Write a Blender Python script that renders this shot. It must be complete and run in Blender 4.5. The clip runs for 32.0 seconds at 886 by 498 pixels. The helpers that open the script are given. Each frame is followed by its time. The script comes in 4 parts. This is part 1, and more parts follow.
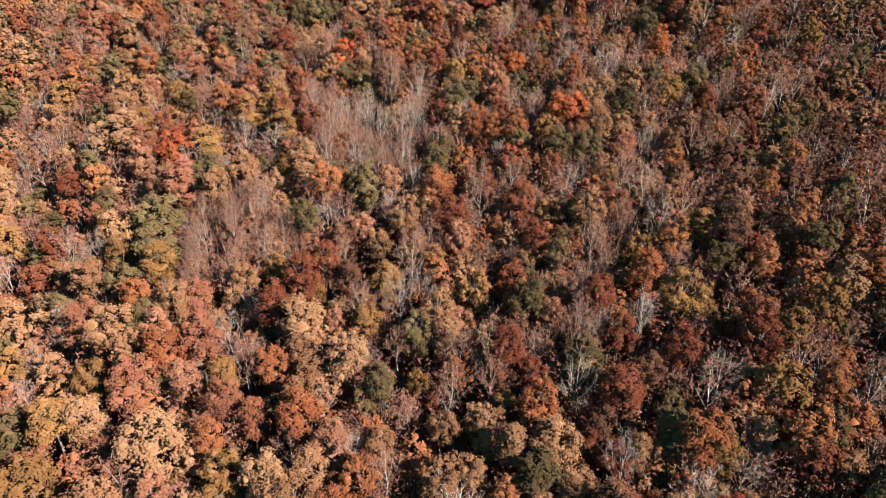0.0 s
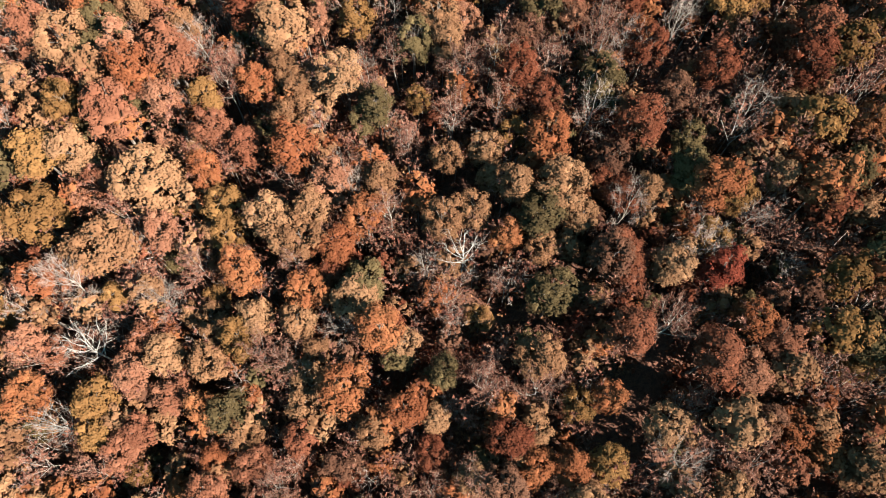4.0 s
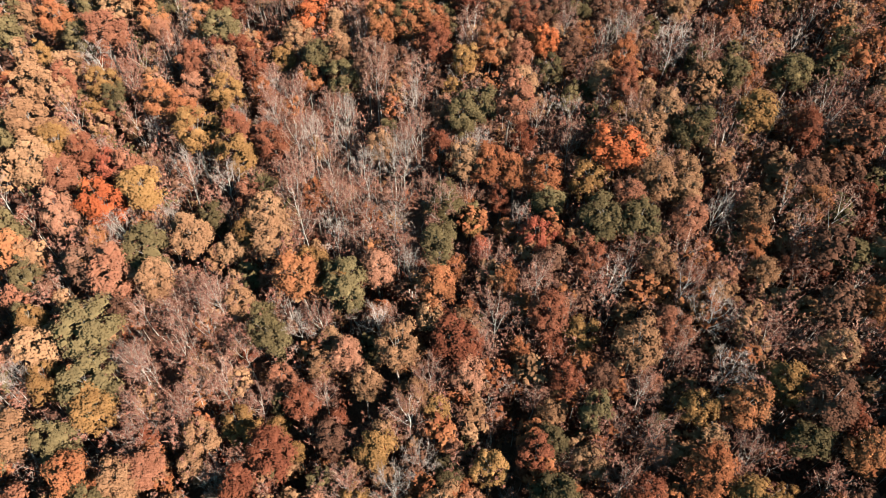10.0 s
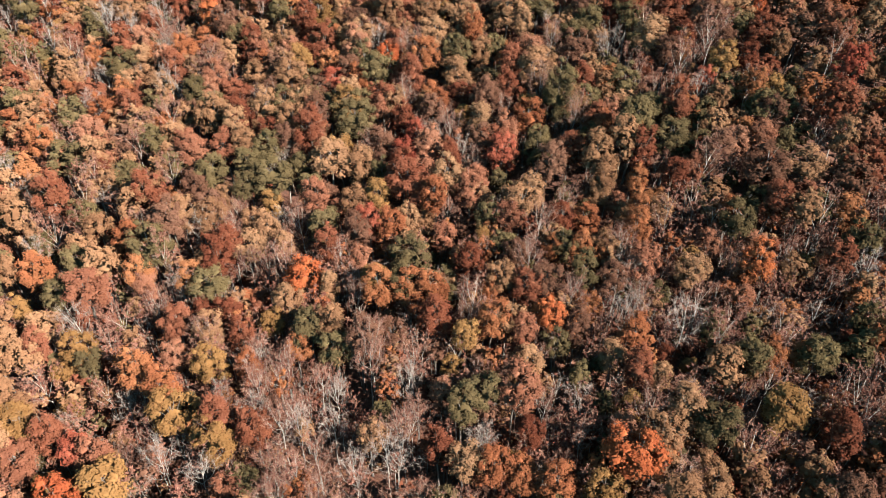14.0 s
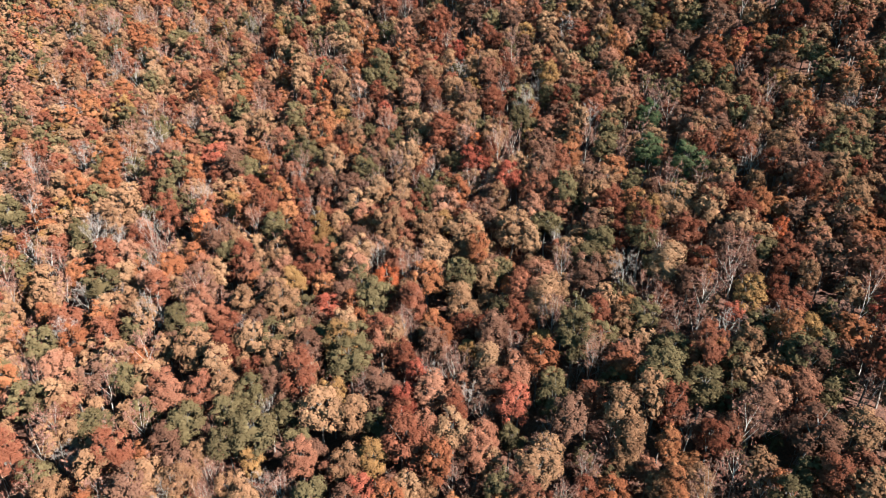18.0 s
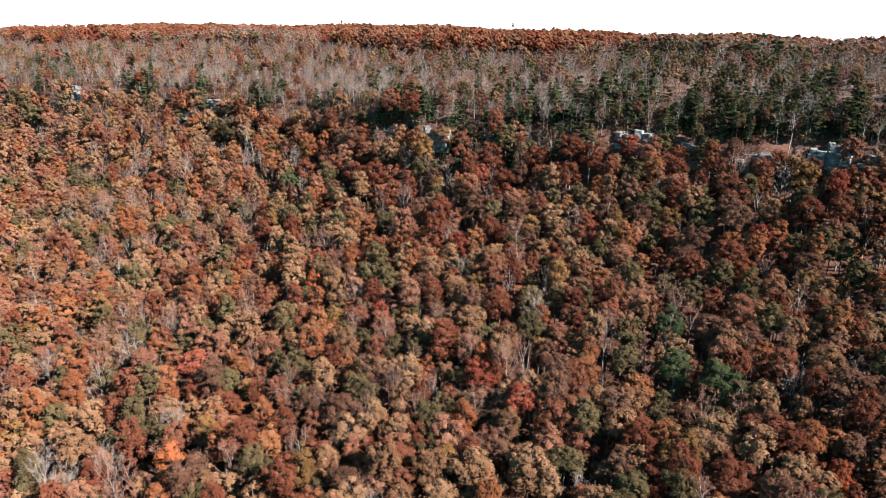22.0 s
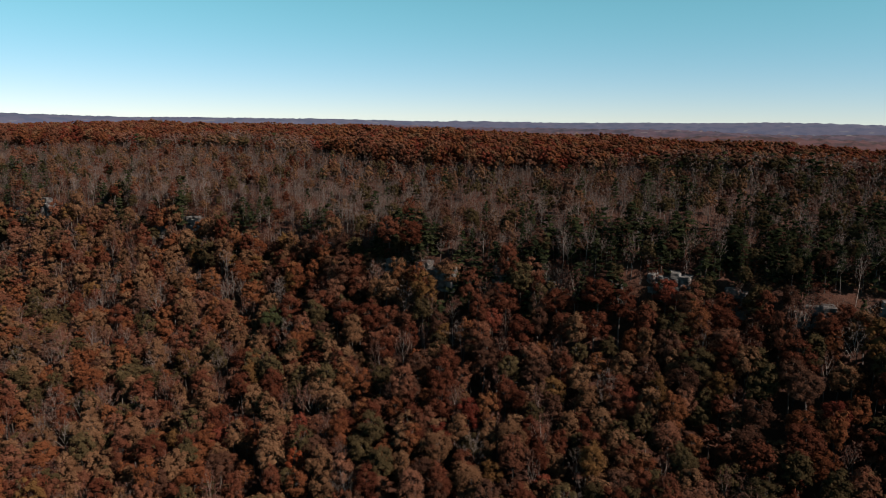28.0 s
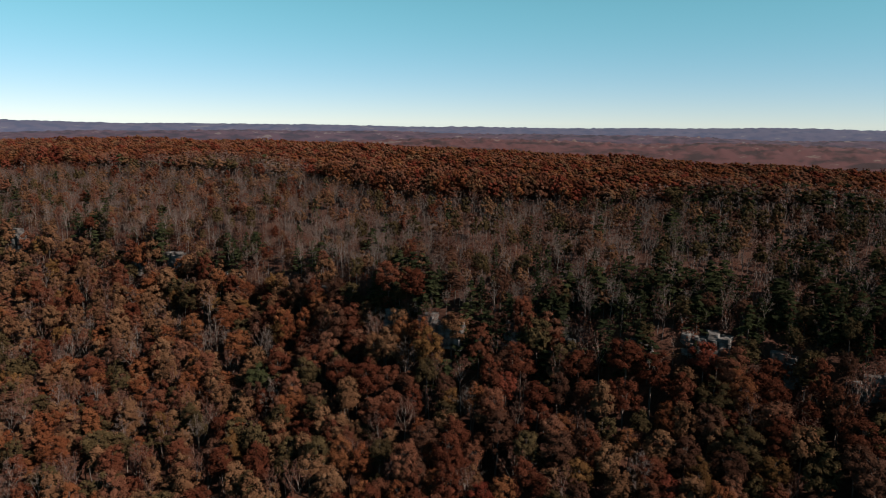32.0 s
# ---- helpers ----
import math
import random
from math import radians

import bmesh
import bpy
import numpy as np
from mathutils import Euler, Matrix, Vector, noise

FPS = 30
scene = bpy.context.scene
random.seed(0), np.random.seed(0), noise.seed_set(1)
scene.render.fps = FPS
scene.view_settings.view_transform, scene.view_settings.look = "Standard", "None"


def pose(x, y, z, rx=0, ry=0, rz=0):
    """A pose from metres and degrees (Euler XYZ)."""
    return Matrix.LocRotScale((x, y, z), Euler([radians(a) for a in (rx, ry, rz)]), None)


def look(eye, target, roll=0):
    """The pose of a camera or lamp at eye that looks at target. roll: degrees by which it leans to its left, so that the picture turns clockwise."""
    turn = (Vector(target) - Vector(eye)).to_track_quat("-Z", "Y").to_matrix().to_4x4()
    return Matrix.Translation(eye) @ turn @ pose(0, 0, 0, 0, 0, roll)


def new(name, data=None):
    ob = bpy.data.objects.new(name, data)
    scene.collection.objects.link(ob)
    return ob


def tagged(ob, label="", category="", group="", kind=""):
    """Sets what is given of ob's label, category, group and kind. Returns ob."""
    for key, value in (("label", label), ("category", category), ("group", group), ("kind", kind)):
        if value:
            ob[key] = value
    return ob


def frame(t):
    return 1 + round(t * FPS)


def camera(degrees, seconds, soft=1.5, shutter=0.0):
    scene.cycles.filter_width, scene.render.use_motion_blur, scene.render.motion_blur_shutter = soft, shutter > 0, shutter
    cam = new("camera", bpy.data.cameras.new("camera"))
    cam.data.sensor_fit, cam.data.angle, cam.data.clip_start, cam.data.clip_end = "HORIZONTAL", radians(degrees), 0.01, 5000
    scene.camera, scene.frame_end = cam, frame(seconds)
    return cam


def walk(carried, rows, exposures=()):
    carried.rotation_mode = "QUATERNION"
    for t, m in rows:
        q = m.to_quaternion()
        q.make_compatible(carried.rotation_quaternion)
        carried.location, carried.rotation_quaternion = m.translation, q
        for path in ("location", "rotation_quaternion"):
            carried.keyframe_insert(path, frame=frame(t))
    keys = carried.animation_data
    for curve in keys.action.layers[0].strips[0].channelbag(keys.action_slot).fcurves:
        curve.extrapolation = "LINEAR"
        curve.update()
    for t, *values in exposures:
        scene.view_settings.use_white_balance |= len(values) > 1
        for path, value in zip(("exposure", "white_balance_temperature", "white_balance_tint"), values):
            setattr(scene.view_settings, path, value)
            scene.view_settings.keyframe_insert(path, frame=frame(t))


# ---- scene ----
cam = camera(65.69, 32.0, soft=1.0)
ROWS = [
    (0.0, -0.48, -7.09, -2.80, -2.42, -30.97, -2.01),
    (0.5, -0.24, -3.54, -1.40, -2.50, -37.57, -1.83),
    (1.0, -0.00, 0.00, -0.00, -2.56, -43.97, -1.62),
    (1.5, 0.23, 3.54, 1.41, -2.64, -50.37, -1.39),
    (2.0, 0.46, 7.08, 2.82, -2.75, -56.87, -1.18),
    (2.5, 0.68, 10.61, 4.24, -2.93, -62.82, -1.04),
    (3.0, 0.89, 14.14, 5.66, -2.75, -67.15, -0.95),
    (3.5, 1.10, 17.67, 7.08, -2.75, -68.85, -0.95),
    (4.0, 1.30, 21.20, 8.51, -2.75, -67.95, -0.95),
    (4.5, 1.50, 24.72, 9.95, -2.51, -66.50, -0.87),
    (5.0, 1.69, 28.25, 11.39, -2.50, -65.08, -0.83),
    (5.5, 1.88, 31.77, 12.83, -2.47, -63.61, -0.77),
    (6.0, 2.06, 35.29, 14.28, -2.42, -62.16, -0.72),
    (6.5, 2.23, 38.82, 15.72, -2.37, -60.74, -0.69),
    (7.0, 2.40, 42.34, 17.18, -2.32, -59.32, -0.66),
    (7.5, 2.56, 45.86, 18.63, -2.29, -57.90, -0.66),
    (8.0, 2.71, 49.38, 20.09, -2.26, -56.45, -0.67),
    (8.5, 2.86, 52.90, 21.55, -2.24, -55.03, -0.66),
    (9.0, 3.00, 56.42, 23.01, -2.21, -53.67, -0.65),
    (9.5, 3.13, 59.94, 24.48, -2.18, -52.31, -0.65),
    (10.0, 3.26, 63.47, 25.94, -2.17, -50.93, -0.68),
    (10.5, 3.38, 66.99, 27.41, -2.16, -49.53, -0.70),
    (11.0, 3.49, 70.52, 28.88, -2.17, -48.14, -0.72),
    (11.5, 3.60, 74.05, 30.35, -2.17, -46.69, -0.74),
    (12.0, 3.69, 77.58, 31.82, -2.18, -45.28, -0.78),
    (12.5, 3.78, 81.11, 33.29, -2.19, -43.89, -0.81),
    (13.0, 3.86, 84.64, 34.76, -2.19, -42.53, -0.82),
    (13.5, 3.94, 88.18, 36.23, -2.21, -41.16, -0.85),
    (14.0, 4.00, 91.72, 37.71, -2.23, -39.78, -0.88),
    (14.5, 4.06, 95.26, 39.18, -2.22, -38.36, -0.90),
    (15.0, 4.11, 98.81, 40.65, -2.19, -36.98, -0.94),
    (15.5, 4.15, 102.36, 42.12, -2.13, -35.56, -0.99),
    (17.5, 4.22, 116.59, 47.99, -2.16, -30.05, -0.91),
    (18.0, 4.22, 120.16, 49.46, -2.22, -28.67, -0.85),
    (18.5, 4.21, 123.74, 50.92, -2.29, -27.28, -0.81),
    (19.0, 4.19, 127.32, 52.38, -2.36, -25.84, -0.76),
    (19.5, 4.15, 130.90, 53.84, -2.41, -24.40, -0.73),
    (20.0, 4.11, 134.49, 55.29, -2.46, -22.93, -0.70),
    (20.5, 4.06, 138.09, 56.75, -2.48, -21.46, -0.68),
    (21.0, 4.00, 141.69, 58.20, -2.49, -19.96, -0.66),
    (21.5, 3.93, 145.30, 59.64, -2.51, -18.46, -0.67),
    (22.0, 3.86, 148.92, 61.08, -2.52, -16.99, -0.69),
    (22.5, 3.77, 152.54, 62.52, -2.53, -15.49, -0.70),
    (23.0, 3.67, 156.17, 63.96, -2.56, -14.03, -0.72),
    (23.5, 3.56, 159.80, 65.39, -2.57, -13.08, -0.73),
    (24.0, 3.44, 163.45, 66.82, -2.61, -12.55, -0.73),
    (24.5, 3.31, 167.10, 68.24, -2.65, -12.05, -0.72),
    (25.0, 3.16, 170.76, 69.65, -2.68, -11.56, -0.71),
    (25.5, 3.01, 174.42, 71.07, -2.72, -11.18, -0.69),
    (27.5, 2.29, 189.18, 76.66, -2.87, -10.79, -0.71),
    (28.0, 2.09, 192.89, 78.04, -2.90, -10.73, -0.69),
    (28.5, 1.87, 196.61, 79.42, -2.94, -10.72, -0.68),
    (29.0, 1.63, 200.34, 80.79, -2.99, -10.70, -0.67),
    (29.5, 1.39, 204.08, 82.16, -3.06, -10.66, -0.68),
    (30.0, 1.14, 207.83, 83.51, -3.10, -10.59, -0.70),
    (30.5, 0.87, 211.59, 84.86, -3.15, -10.54, -0.71),
    (31.0, 0.59, 215.36, 86.21, -3.20, -10.51, -0.69),
    (31.5, 0.30, 219.15, 87.54, -3.25, -10.48, -0.66),
    (32.0, -0.00, 222.94, 88.87, -3.29, -10.43, -0.63),
]
EXPOSURES = [
    (0.0, 3.38, 6600, 12), (2.0, 3.47, 6600, 10), (5.0, 3.58, 6500, 8), (10.0, 3.57, 6450, 8), (15.0, 3.59, 6150, 7), (19.0, 3.75, 5650, 4), (20.5, 3.77, 5550, 4), (22.0, 3.32, 5900, 8), (23.0, 2.32, 6450, 13), (24.0, 1.56, 6900, 17), (25.5, 1.21, 6800, 19),
    (28.0, 1.07, 6750, 19), (32.0, 1.05, 6750, 19)]
walk(cam, [(t, pose(x, y, z, 90 + pitch, roll, yaw)) for t, x, y, z, yaw, pitch, roll in ROWS], EXPOSURES)

# ---- light ----
SUN_ELEVATION, SUN_AZIMUTH = radians(36), radians(124)
world = bpy.data.worlds.new("world")
scene.world = world
world.use_nodes = True
wn = world.node_tree
sky = wn.nodes.new("ShaderNodeTexSky")
sky.sky_type, sky.sun_disc = "NISHITA", False
sky.sun_elevation, sky.sun_rotation = SUN_ELEVATION, SUN_AZIMUTH
sky.altitude, sky.air_density, sky.dust_density = 300, 0.62, 0.0
sky.ozone_density = 4.0
haze = wn.nodes.new("ShaderNodeBackground")  # pale blue-green scatter, thinning out overhead
haze.inputs[0].default_value, haze.inputs[1].default_value = (0.24, 0.80, 0.86, 1), 0.05
both = wn.nodes.new("ShaderNodeAddShader")
where = wn.nodes.new("ShaderNodeTexCoord")
axes = wn.nodes.new("ShaderNodeSeparateXYZ")
deep = wn.nodes.new("ShaderNodeValToRGB")  # clear cyan overhead, milky towards the horizon
deep.color_ramp.interpolation = "EASE"
deep.color_ramp.elements[0].position, deep.color_ramp.elements[0].color = 0.0, (0.90, 0.86, 0.81, 1)
deep.color_ramp.elements[1].position, deep.color_ramp.elements[1].color = 0.19, (0.76, 1.32, 0.91, 1)
clear = wn.nodes.new("ShaderNodeMix")
clear.data_type, clear.blend_type = "RGBA", "MULTIPLY"
clear.inputs[0].default_value = 1.0
wn.links.new(where.outputs["Generated"], axes.inputs[0])
thin = wn.nodes.new("ShaderNodeMapRange")
thin.inputs["From Min"].default_value, thin.inputs["From Max"].default_value = 0.15, 0.75
thin.inputs["To Min"].default_value, thin.inputs["To Max"].default_value = 0.05, 0.0
wn.links.new(axes.outputs[2], thin.inputs["Value"])
wn.links.new(thin.outputs[0], haze.inputs[1])
wn.links.new(axes.outputs[2], deep.inputs[0])
wn.links.new(sky.outputs[0], clear.inputs[6])
wn.links.new(deep.outputs[0], clear.inputs[7])
wn.links.new(clear.outputs[2], wn.nodes["Background"].inputs[0])
wn.links.new(wn.nodes["Background"].outputs[0], both.inputs[0])
wn.links.new(haze.outputs[0], both.inputs[1])
wn.links.new(both.outputs[0], wn.nodes["World Output"].inputs[0])
wn.nodes["Background"].inputs[1].default_value = 0.054
sun_dir = Vector((math.sin(SUN_AZIMUTH) * math.cos(SUN_ELEVATION), math.cos(SUN_AZIMUTH) * math.cos(SUN_ELEVATION), math.sin(SUN_ELEVATION)))
sun = new("sun", bpy.data.lights.new("sun", "SUN"))
sun.data.energy, sun.data.angle, sun.data.color = 5.0, radians(0.5), (1.0, 0.90, 0.78)
sun.matrix_world = look(sun_dir * 500, (0, 0, 0))

# ---- materials ----


def shader(name, rough=0.8):
    mat = bpy.data.materials.new(name)
    mat.use_nodes = True
    nt = mat.node_tree
    bsdf = nt.nodes["Principled BSDF"]
    bsdf.inputs["Roughness"].default_value = rough
    bsdf.inputs["Specular IOR Level"].default_value = 0.2
    return mat, nt, bsdf


def node(nt, kind, **values):
    n = nt.nodes.new(kind)
    for key, value in values.items():
        n.inputs[key].default_value = value
    return n


def ramp(nt, fac, stops):
    r = nt.nodes.new("ShaderNodeValToRGB")
    e = r.color_ramp.elements
    while len(e) < len(stops):
        e.new(0.5)
    for el, (p, c) in zip(e, stops):
        el.position, el.color = p, (*c, 1)
    nt.links.new(fac, r.inputs[0])
    return r


def noise_at(nt, scale, detail=3.0, world_space=False):
    n = node(nt, "ShaderNodeTexNoise", Scale=scale, Detail=detail)
    if world_space:
        g = nt.nodes.new("ShaderNodeNewGeometry")
        nt.links.new(g.outputs["Position"], n.inputs["Vector"])
    else:
        t = nt.nodes.new("ShaderNodeTexCoord")
        nt.links.new(t.outputs["Object"], n.inputs["Vector"])
    return n


def leaf_material(name, dark, mid, light, through_share=0.32, joined=False):
    """Leaves: hue from tree to tree and from clump to clump, lit through from behind."""
    mat = bpy.data.materials.new(name)
    mat.use_nodes = True
    nt = mat.node_tree
    nt.nodes.remove(nt.nodes["Principled BSDF"])
    geo = nt.nodes.new("ShaderNodeNewGeometry")
    info = nt.nodes.new("ShaderNodeObjectInfo")
    patch = noise_at(nt, 0.28, 2.0, True)
    a = nt.nodes.new("ShaderNodeMath"); a.operation = "MULTIPLY_ADD"
    nt.links.new(geo.outputs["Random Per Island"], a.inputs[0]); a.inputs[1].default_value = 0.26
    b = nt.nodes.new("ShaderNodeMath"); b.operation = "MULTIPLY"
    b.inputs[1].default_value = 0.52
    if joined:  # one mesh holds many trees: each patch of about a crown's width has a hue of its own
        flat = node(nt, "ShaderNodeVectorMath"); flat.operation = "MULTIPLY"
        flat.inputs[1].default_value = (1, 1, 0)
        nt.links.new(geo.outputs["Position"], flat.inputs[0])
        cell = node(nt, "ShaderNodeTexVoronoi", Scale=0.17)
        apart = nt.nodes.new("ShaderNodeSeparateColor")
        nt.links.new(flat.outputs[0], cell.inputs["Vector"])
        nt.links.new(cell.outputs["Color"], apart.inputs[0])
        nt.links.new(apart.outputs[0], b.inputs[0])
    else:
        nt.links.new(info.outputs["Random"], b.inputs[0])
    nt.links.new(b.outputs[0], a.inputs[2])
    c = nt.nodes.new("ShaderNodeMath"); c.operation = "MULTIPLY_ADD"
    nt.links.new(patch.outputs[0], c.inputs[0]); c.inputs[1].default_value = 0.55
    nt.links.new(a.outputs[0], c.inputs[2])
    r = ramp(nt, c.outputs[0], [(0.2, dark), (0.6, mid), (1.0, light)])
    dif = nt.nodes.new("ShaderNodeBsdfDiffuse")
    dif.inputs["Roughness"].default_value = 1.0
    tra = nt.nodes.new("ShaderNodeBsdfTranslucent")
    mix = nt.nodes.new("ShaderNodeMixShader")
    mix.inputs[0].default_value = through_share
    nt.links.new(r.outputs[0], dif.inputs[0]); nt.links.new(r.outputs[0], tra.inputs[0])
    nt.links.new(dif.outputs[0], mix.inputs[1]); nt.links.new(tra.outputs[0], mix.inputs[2])
    nt.links.new(mix.outputs[0], nt.nodes["Material Output"].inputs[0])
    return mat


def bark_material(name, dark, light):
    mat, nt, bsdf = shader(name, 0.9)
    n = noise_at(nt, 1.3, 5.0)
    info = nt.nodes.new("ShaderNodeObjectInfo")
    m = nt.nodes.new("ShaderNodeMath"); m.operation = "MULTIPLY_ADD"
    nt.links.new(info.outputs["Random"], m.inputs[0]); m.inputs[1].default_value = 0.4
    nt.links.new(n.outputs[0], m.inputs[2])
    r = ramp(nt, m.outputs[0], [(0.35, dark), (0.95, light)])
    nt.links.new(r.outputs[0], bsdf.inputs["Base Color"])
    return mat


# name of the material, dark, middle and light hue
LEAF_COLOURS = {
    "russet": ("russet_leaves", (0.0304, 0.0093, 0.0056), (0.0570, 0.0182, 0.0099), (0.0819, 0.0311, 0.0174)),
    "orange": ("orange_leaves", (0.0575, 0.0191, 0.0094), (0.0914, 0.0318, 0.0142), (0.1159, 0.0494, 0.0214)),
    "tan": ("tan_leaves", (0.0479, 0.0235, 0.0123), (0.0880, 0.0446, 0.0227), (0.1158, 0.0640, 0.0335)),
    "golden": ("golden_leaves", (0.0448, 0.0230, 0.0095), (0.0773, 0.0398, 0.0157), (0.1075, 0.0571, 0.0224)),
    "olive": ("olive_leaves", (0.0204, 0.0146, 0.0078), (0.0383, 0.0277, 0.0137), (0.0574, 0.0418, 0.0202)),
    "red": ("red_leaves", (0.0480, 0.0110, 0.0072), (0.0860, 0.0205, 0.0122), (0.1120, 0.0330, 0.0190)),
    "flame": ("blazing_leaves", (0.0800, 0.0195, 0.0085), (0.1250, 0.0315, 0.0125), (0.1560, 0.0500, 0.0190)),
    "pink": ("salmon_leaves", (0.0508, 0.0192, 0.0113), (0.0884, 0.0354, 0.0200), (0.1125, 0.0540, 0.0322)),
    "brown": ("brown_leaves", (0.0257, 0.0130, 0.0088), (0.0481, 0.0225, 0.0138), (0.0708, 0.0356, 0.0221)),
    "wisp": ("dry_red_brown_leaves", (0.0401, 0.0161, 0.0113), (0.0689, 0.0284, 0.0193), (0.0932, 0.0435, 0.0299)),
    "pine": ("pine_needles", (0.0095, 0.0118, 0.0062), (0.0185, 0.0222, 0.0108), (0.0310, 0.0350, 0.0155)),
}
LEAF_COLOURS = {kind: (row[0], *((r, g, b * (1.0 if kind in ("golden", "olive", "pine") else 1.05)) for r, g, b in row[1:])) for kind, row in LEAF_COLOURS.items()}
LEAVES = {kind: leaf_material(*row) for kind, row in LEAF_COLOURS.items()}
GROVE_LEAVES = {kind: leaf_material("forest_" + row[0], *row[1:], joined=True) for kind, row in LEAF_COLOURS.items()}
BARK = bark_material("grey_brown_bark", (0.0186, 0.0149, 0.0124), (0.0744, 0.0620, 0.0539))
TWIG = bark_material("fine_twigs", (0.044, 0.034, 0.029), (0.108, 0.082, 0.070))
RED_TWIG = bark_material("red_brown_twigs", (0.048, 0.024, 0.016), (0.102, 0.053, 0.037))
WHITE_BARK = bark_material("bleached_dead_wood", (0.055, 0.05, 0.046), (0.145, 0.135, 0.125))
PALE_BARK = bark_material("pale_grey_bark", (0.046, 0.038, 0.033), (0.135, 0.118, 0.104))


def litter_material():
    mat, nt, bsdf = shader("leaf_litter", 0.95)
    big = noise_at(nt, 0.06, 3.0, True)
    small = noise_at(nt, 1.6, 6.0, True)
    mix = nt.nodes.new("ShaderNodeMath"); mix.operation = "MULTIPLY_ADD"
    nt.links.new(small.outputs[0], mix.inputs[0]); mix.inputs[1].default_value = 0.6
    half = nt.nodes.new("ShaderNodeMath"); half.operation = "MULTIPLY"
    nt.links.new(big.outputs[0], half.inputs[0]); half.inputs[1].default_value = 0.45
    nt.links.new(half.outputs[0], mix.inputs[2])
    speck = noise_at(nt, 5.5, 3.0, True)
    more = nt.nodes.new("ShaderNodeMath"); more.operation = "MULTIPLY_ADD"
    nt.links.new(speck.outputs[0], more.inputs[0]); more.inputs[1].default_value = 0.7
    nt.links.new(mix.outputs[0], more.inputs[2])
    less = nt.nodes.new("ShaderNodeMath"); less.operation = "SUBTRACT"
    nt.links.new(more.outputs[0], less.inputs[0]); less.inputs[1].default_value = 0.36
    r = ramp(nt, less.outputs[0], [(0.32, (0.010, 0.0045, 0.003)), (0.52, (0.036, 0.0138, 0.0078)), (0.72, (0.060, 0.0265, 0.0155))])
    nt.links.new(r.outputs[0], bsdf.inputs["Base Color"])
    bump = node(nt, "ShaderNodeBump", Strength=0.6, Distance=0.3)
    nt.links.new(small.outputs[0], bump.inputs["Height"])
    nt.links.new(bump.outputs[0], bsdf.inputs["Normal"])
    return mat


LITTER = litter_material()


def rock_material():
    mat, nt, bsdf = shader("sandstone", 0.9)
    n = noise_at(nt, 0.5, 6.0, True)
    r = ramp(nt, n.outputs[0], [(0.32, (0.020, 0.019, 0.018)), (0.5, (0.055, 0.052, 0.049)), (0.68, (0.115, 0.112, 0.107))])
    nt.links.new(r.outputs[0], bsdf.inputs["Base Color"])
    bump = node(nt, "ShaderNodeBump", Strength=0.8, Distance=0.4)
    nt.links.new(n.outputs[0], bump.inputs["Height"])
    nt.links.new(bump.outputs[0], bsdf.inputs["Normal"])
    return mat


ROCK = rock_material()

# ---- terrain: a slope that climbs to a bluff, a plateau, and low country beyond ----
UX, UY = 0.53, 0.848
PROFILE_U = [-900, -300, 10, 50, 100, 150, 200, 250, 300, 350, 382, 393, 400, 437, 500, 600, 660, 760, 810, 900, 6000]
PROFILE_Z = [-190, -165, -116, -103, -89, -76, -66, -53, -41, -24, -3, 7, 25, 37, 47, 55, 54, 46, 38, 0, -10]
BLUFF_V = [-80, 75, 117, 142, 185, 226, 255, 282, 330, 380, 440, 492, 620]  # spurs and hollows along the edge
BLUFF_OFF = [0, 4, 6, 1, -3, -13, -7, 6, 8, 10, 4, -2, -4]
FAR_R = [0, 1000, 1700, 2400, 6000]
FAR_Z = [0, -15, -20, -15, -10]


def uv_of(x, y):
    return UX * x + UY * y, -UY * x + UX * y


def bluff_u(u, v):
    """Distance uphill with the windings of the bluff's edge taken out."""
    wave = np.interp(v, BLUFF_V, BLUFF_OFF) + 1.8 * np.sin(v / 9.5)
    return u - wave * np.clip((u - 330) / 60, 0, 1) * np.clip((470 - u) / 60, 0, 1)


def ground_z(x, y):
    """Height of the ground, for arrays or numbers."""
    x, y = np.asarray(x, float), np.asarray(y, float)
    u, v = uv_of(x, y)
    z = np.interp(bluff_u(u, v), PROFILE_U, PROFILE_Z)
    z = z + 0.023 * np.clip(v - 376, -420, 40) * np.clip((u - 470) / 130, 0, 1)
    z = z + 1.6 * np.sin(x / 21 + 0.6) * np.sin(y / 27 + 1.1) + 0.7 * np.sin(x / 7.3) * np.sin(y / 8.9 + 0.4)
    r = np.hypot(x, y - 220)
    w = np.clip((r - 850) / 350, 0, 1)
    w = w * w * (3 - 2 * w)
    far = np.interp(r, FAR_R, FAR_Z) + 8 * np.sin(x / 310 + 1) * np.sin(y / 260)
    return z * (1 - w) + far * w


def quad_mesh(name, verts, faces, material, smooth=False):
    verts, faces = np.asarray(verts, np.float32), np.asarray(faces, np.int32)
    me = bpy.data.meshes.new(name)
    me.vertices.add(len(verts)); me.vertices.foreach_set("co", verts.ravel())
    me.loops.add(faces.size); me.loops.foreach_set("vertex_index", faces.ravel())
    me.polygons.add(len(faces)); me.polygons.foreach_set("loop_start", np.arange(0, faces.size, faces.shape[1], dtype=np.int32))
    me.update(calc_edges=True)
    if smooth:
        me.polygons.foreach_set("use_smooth", np.ones(len(faces), bool))
    me.materials.append(material)
    return me


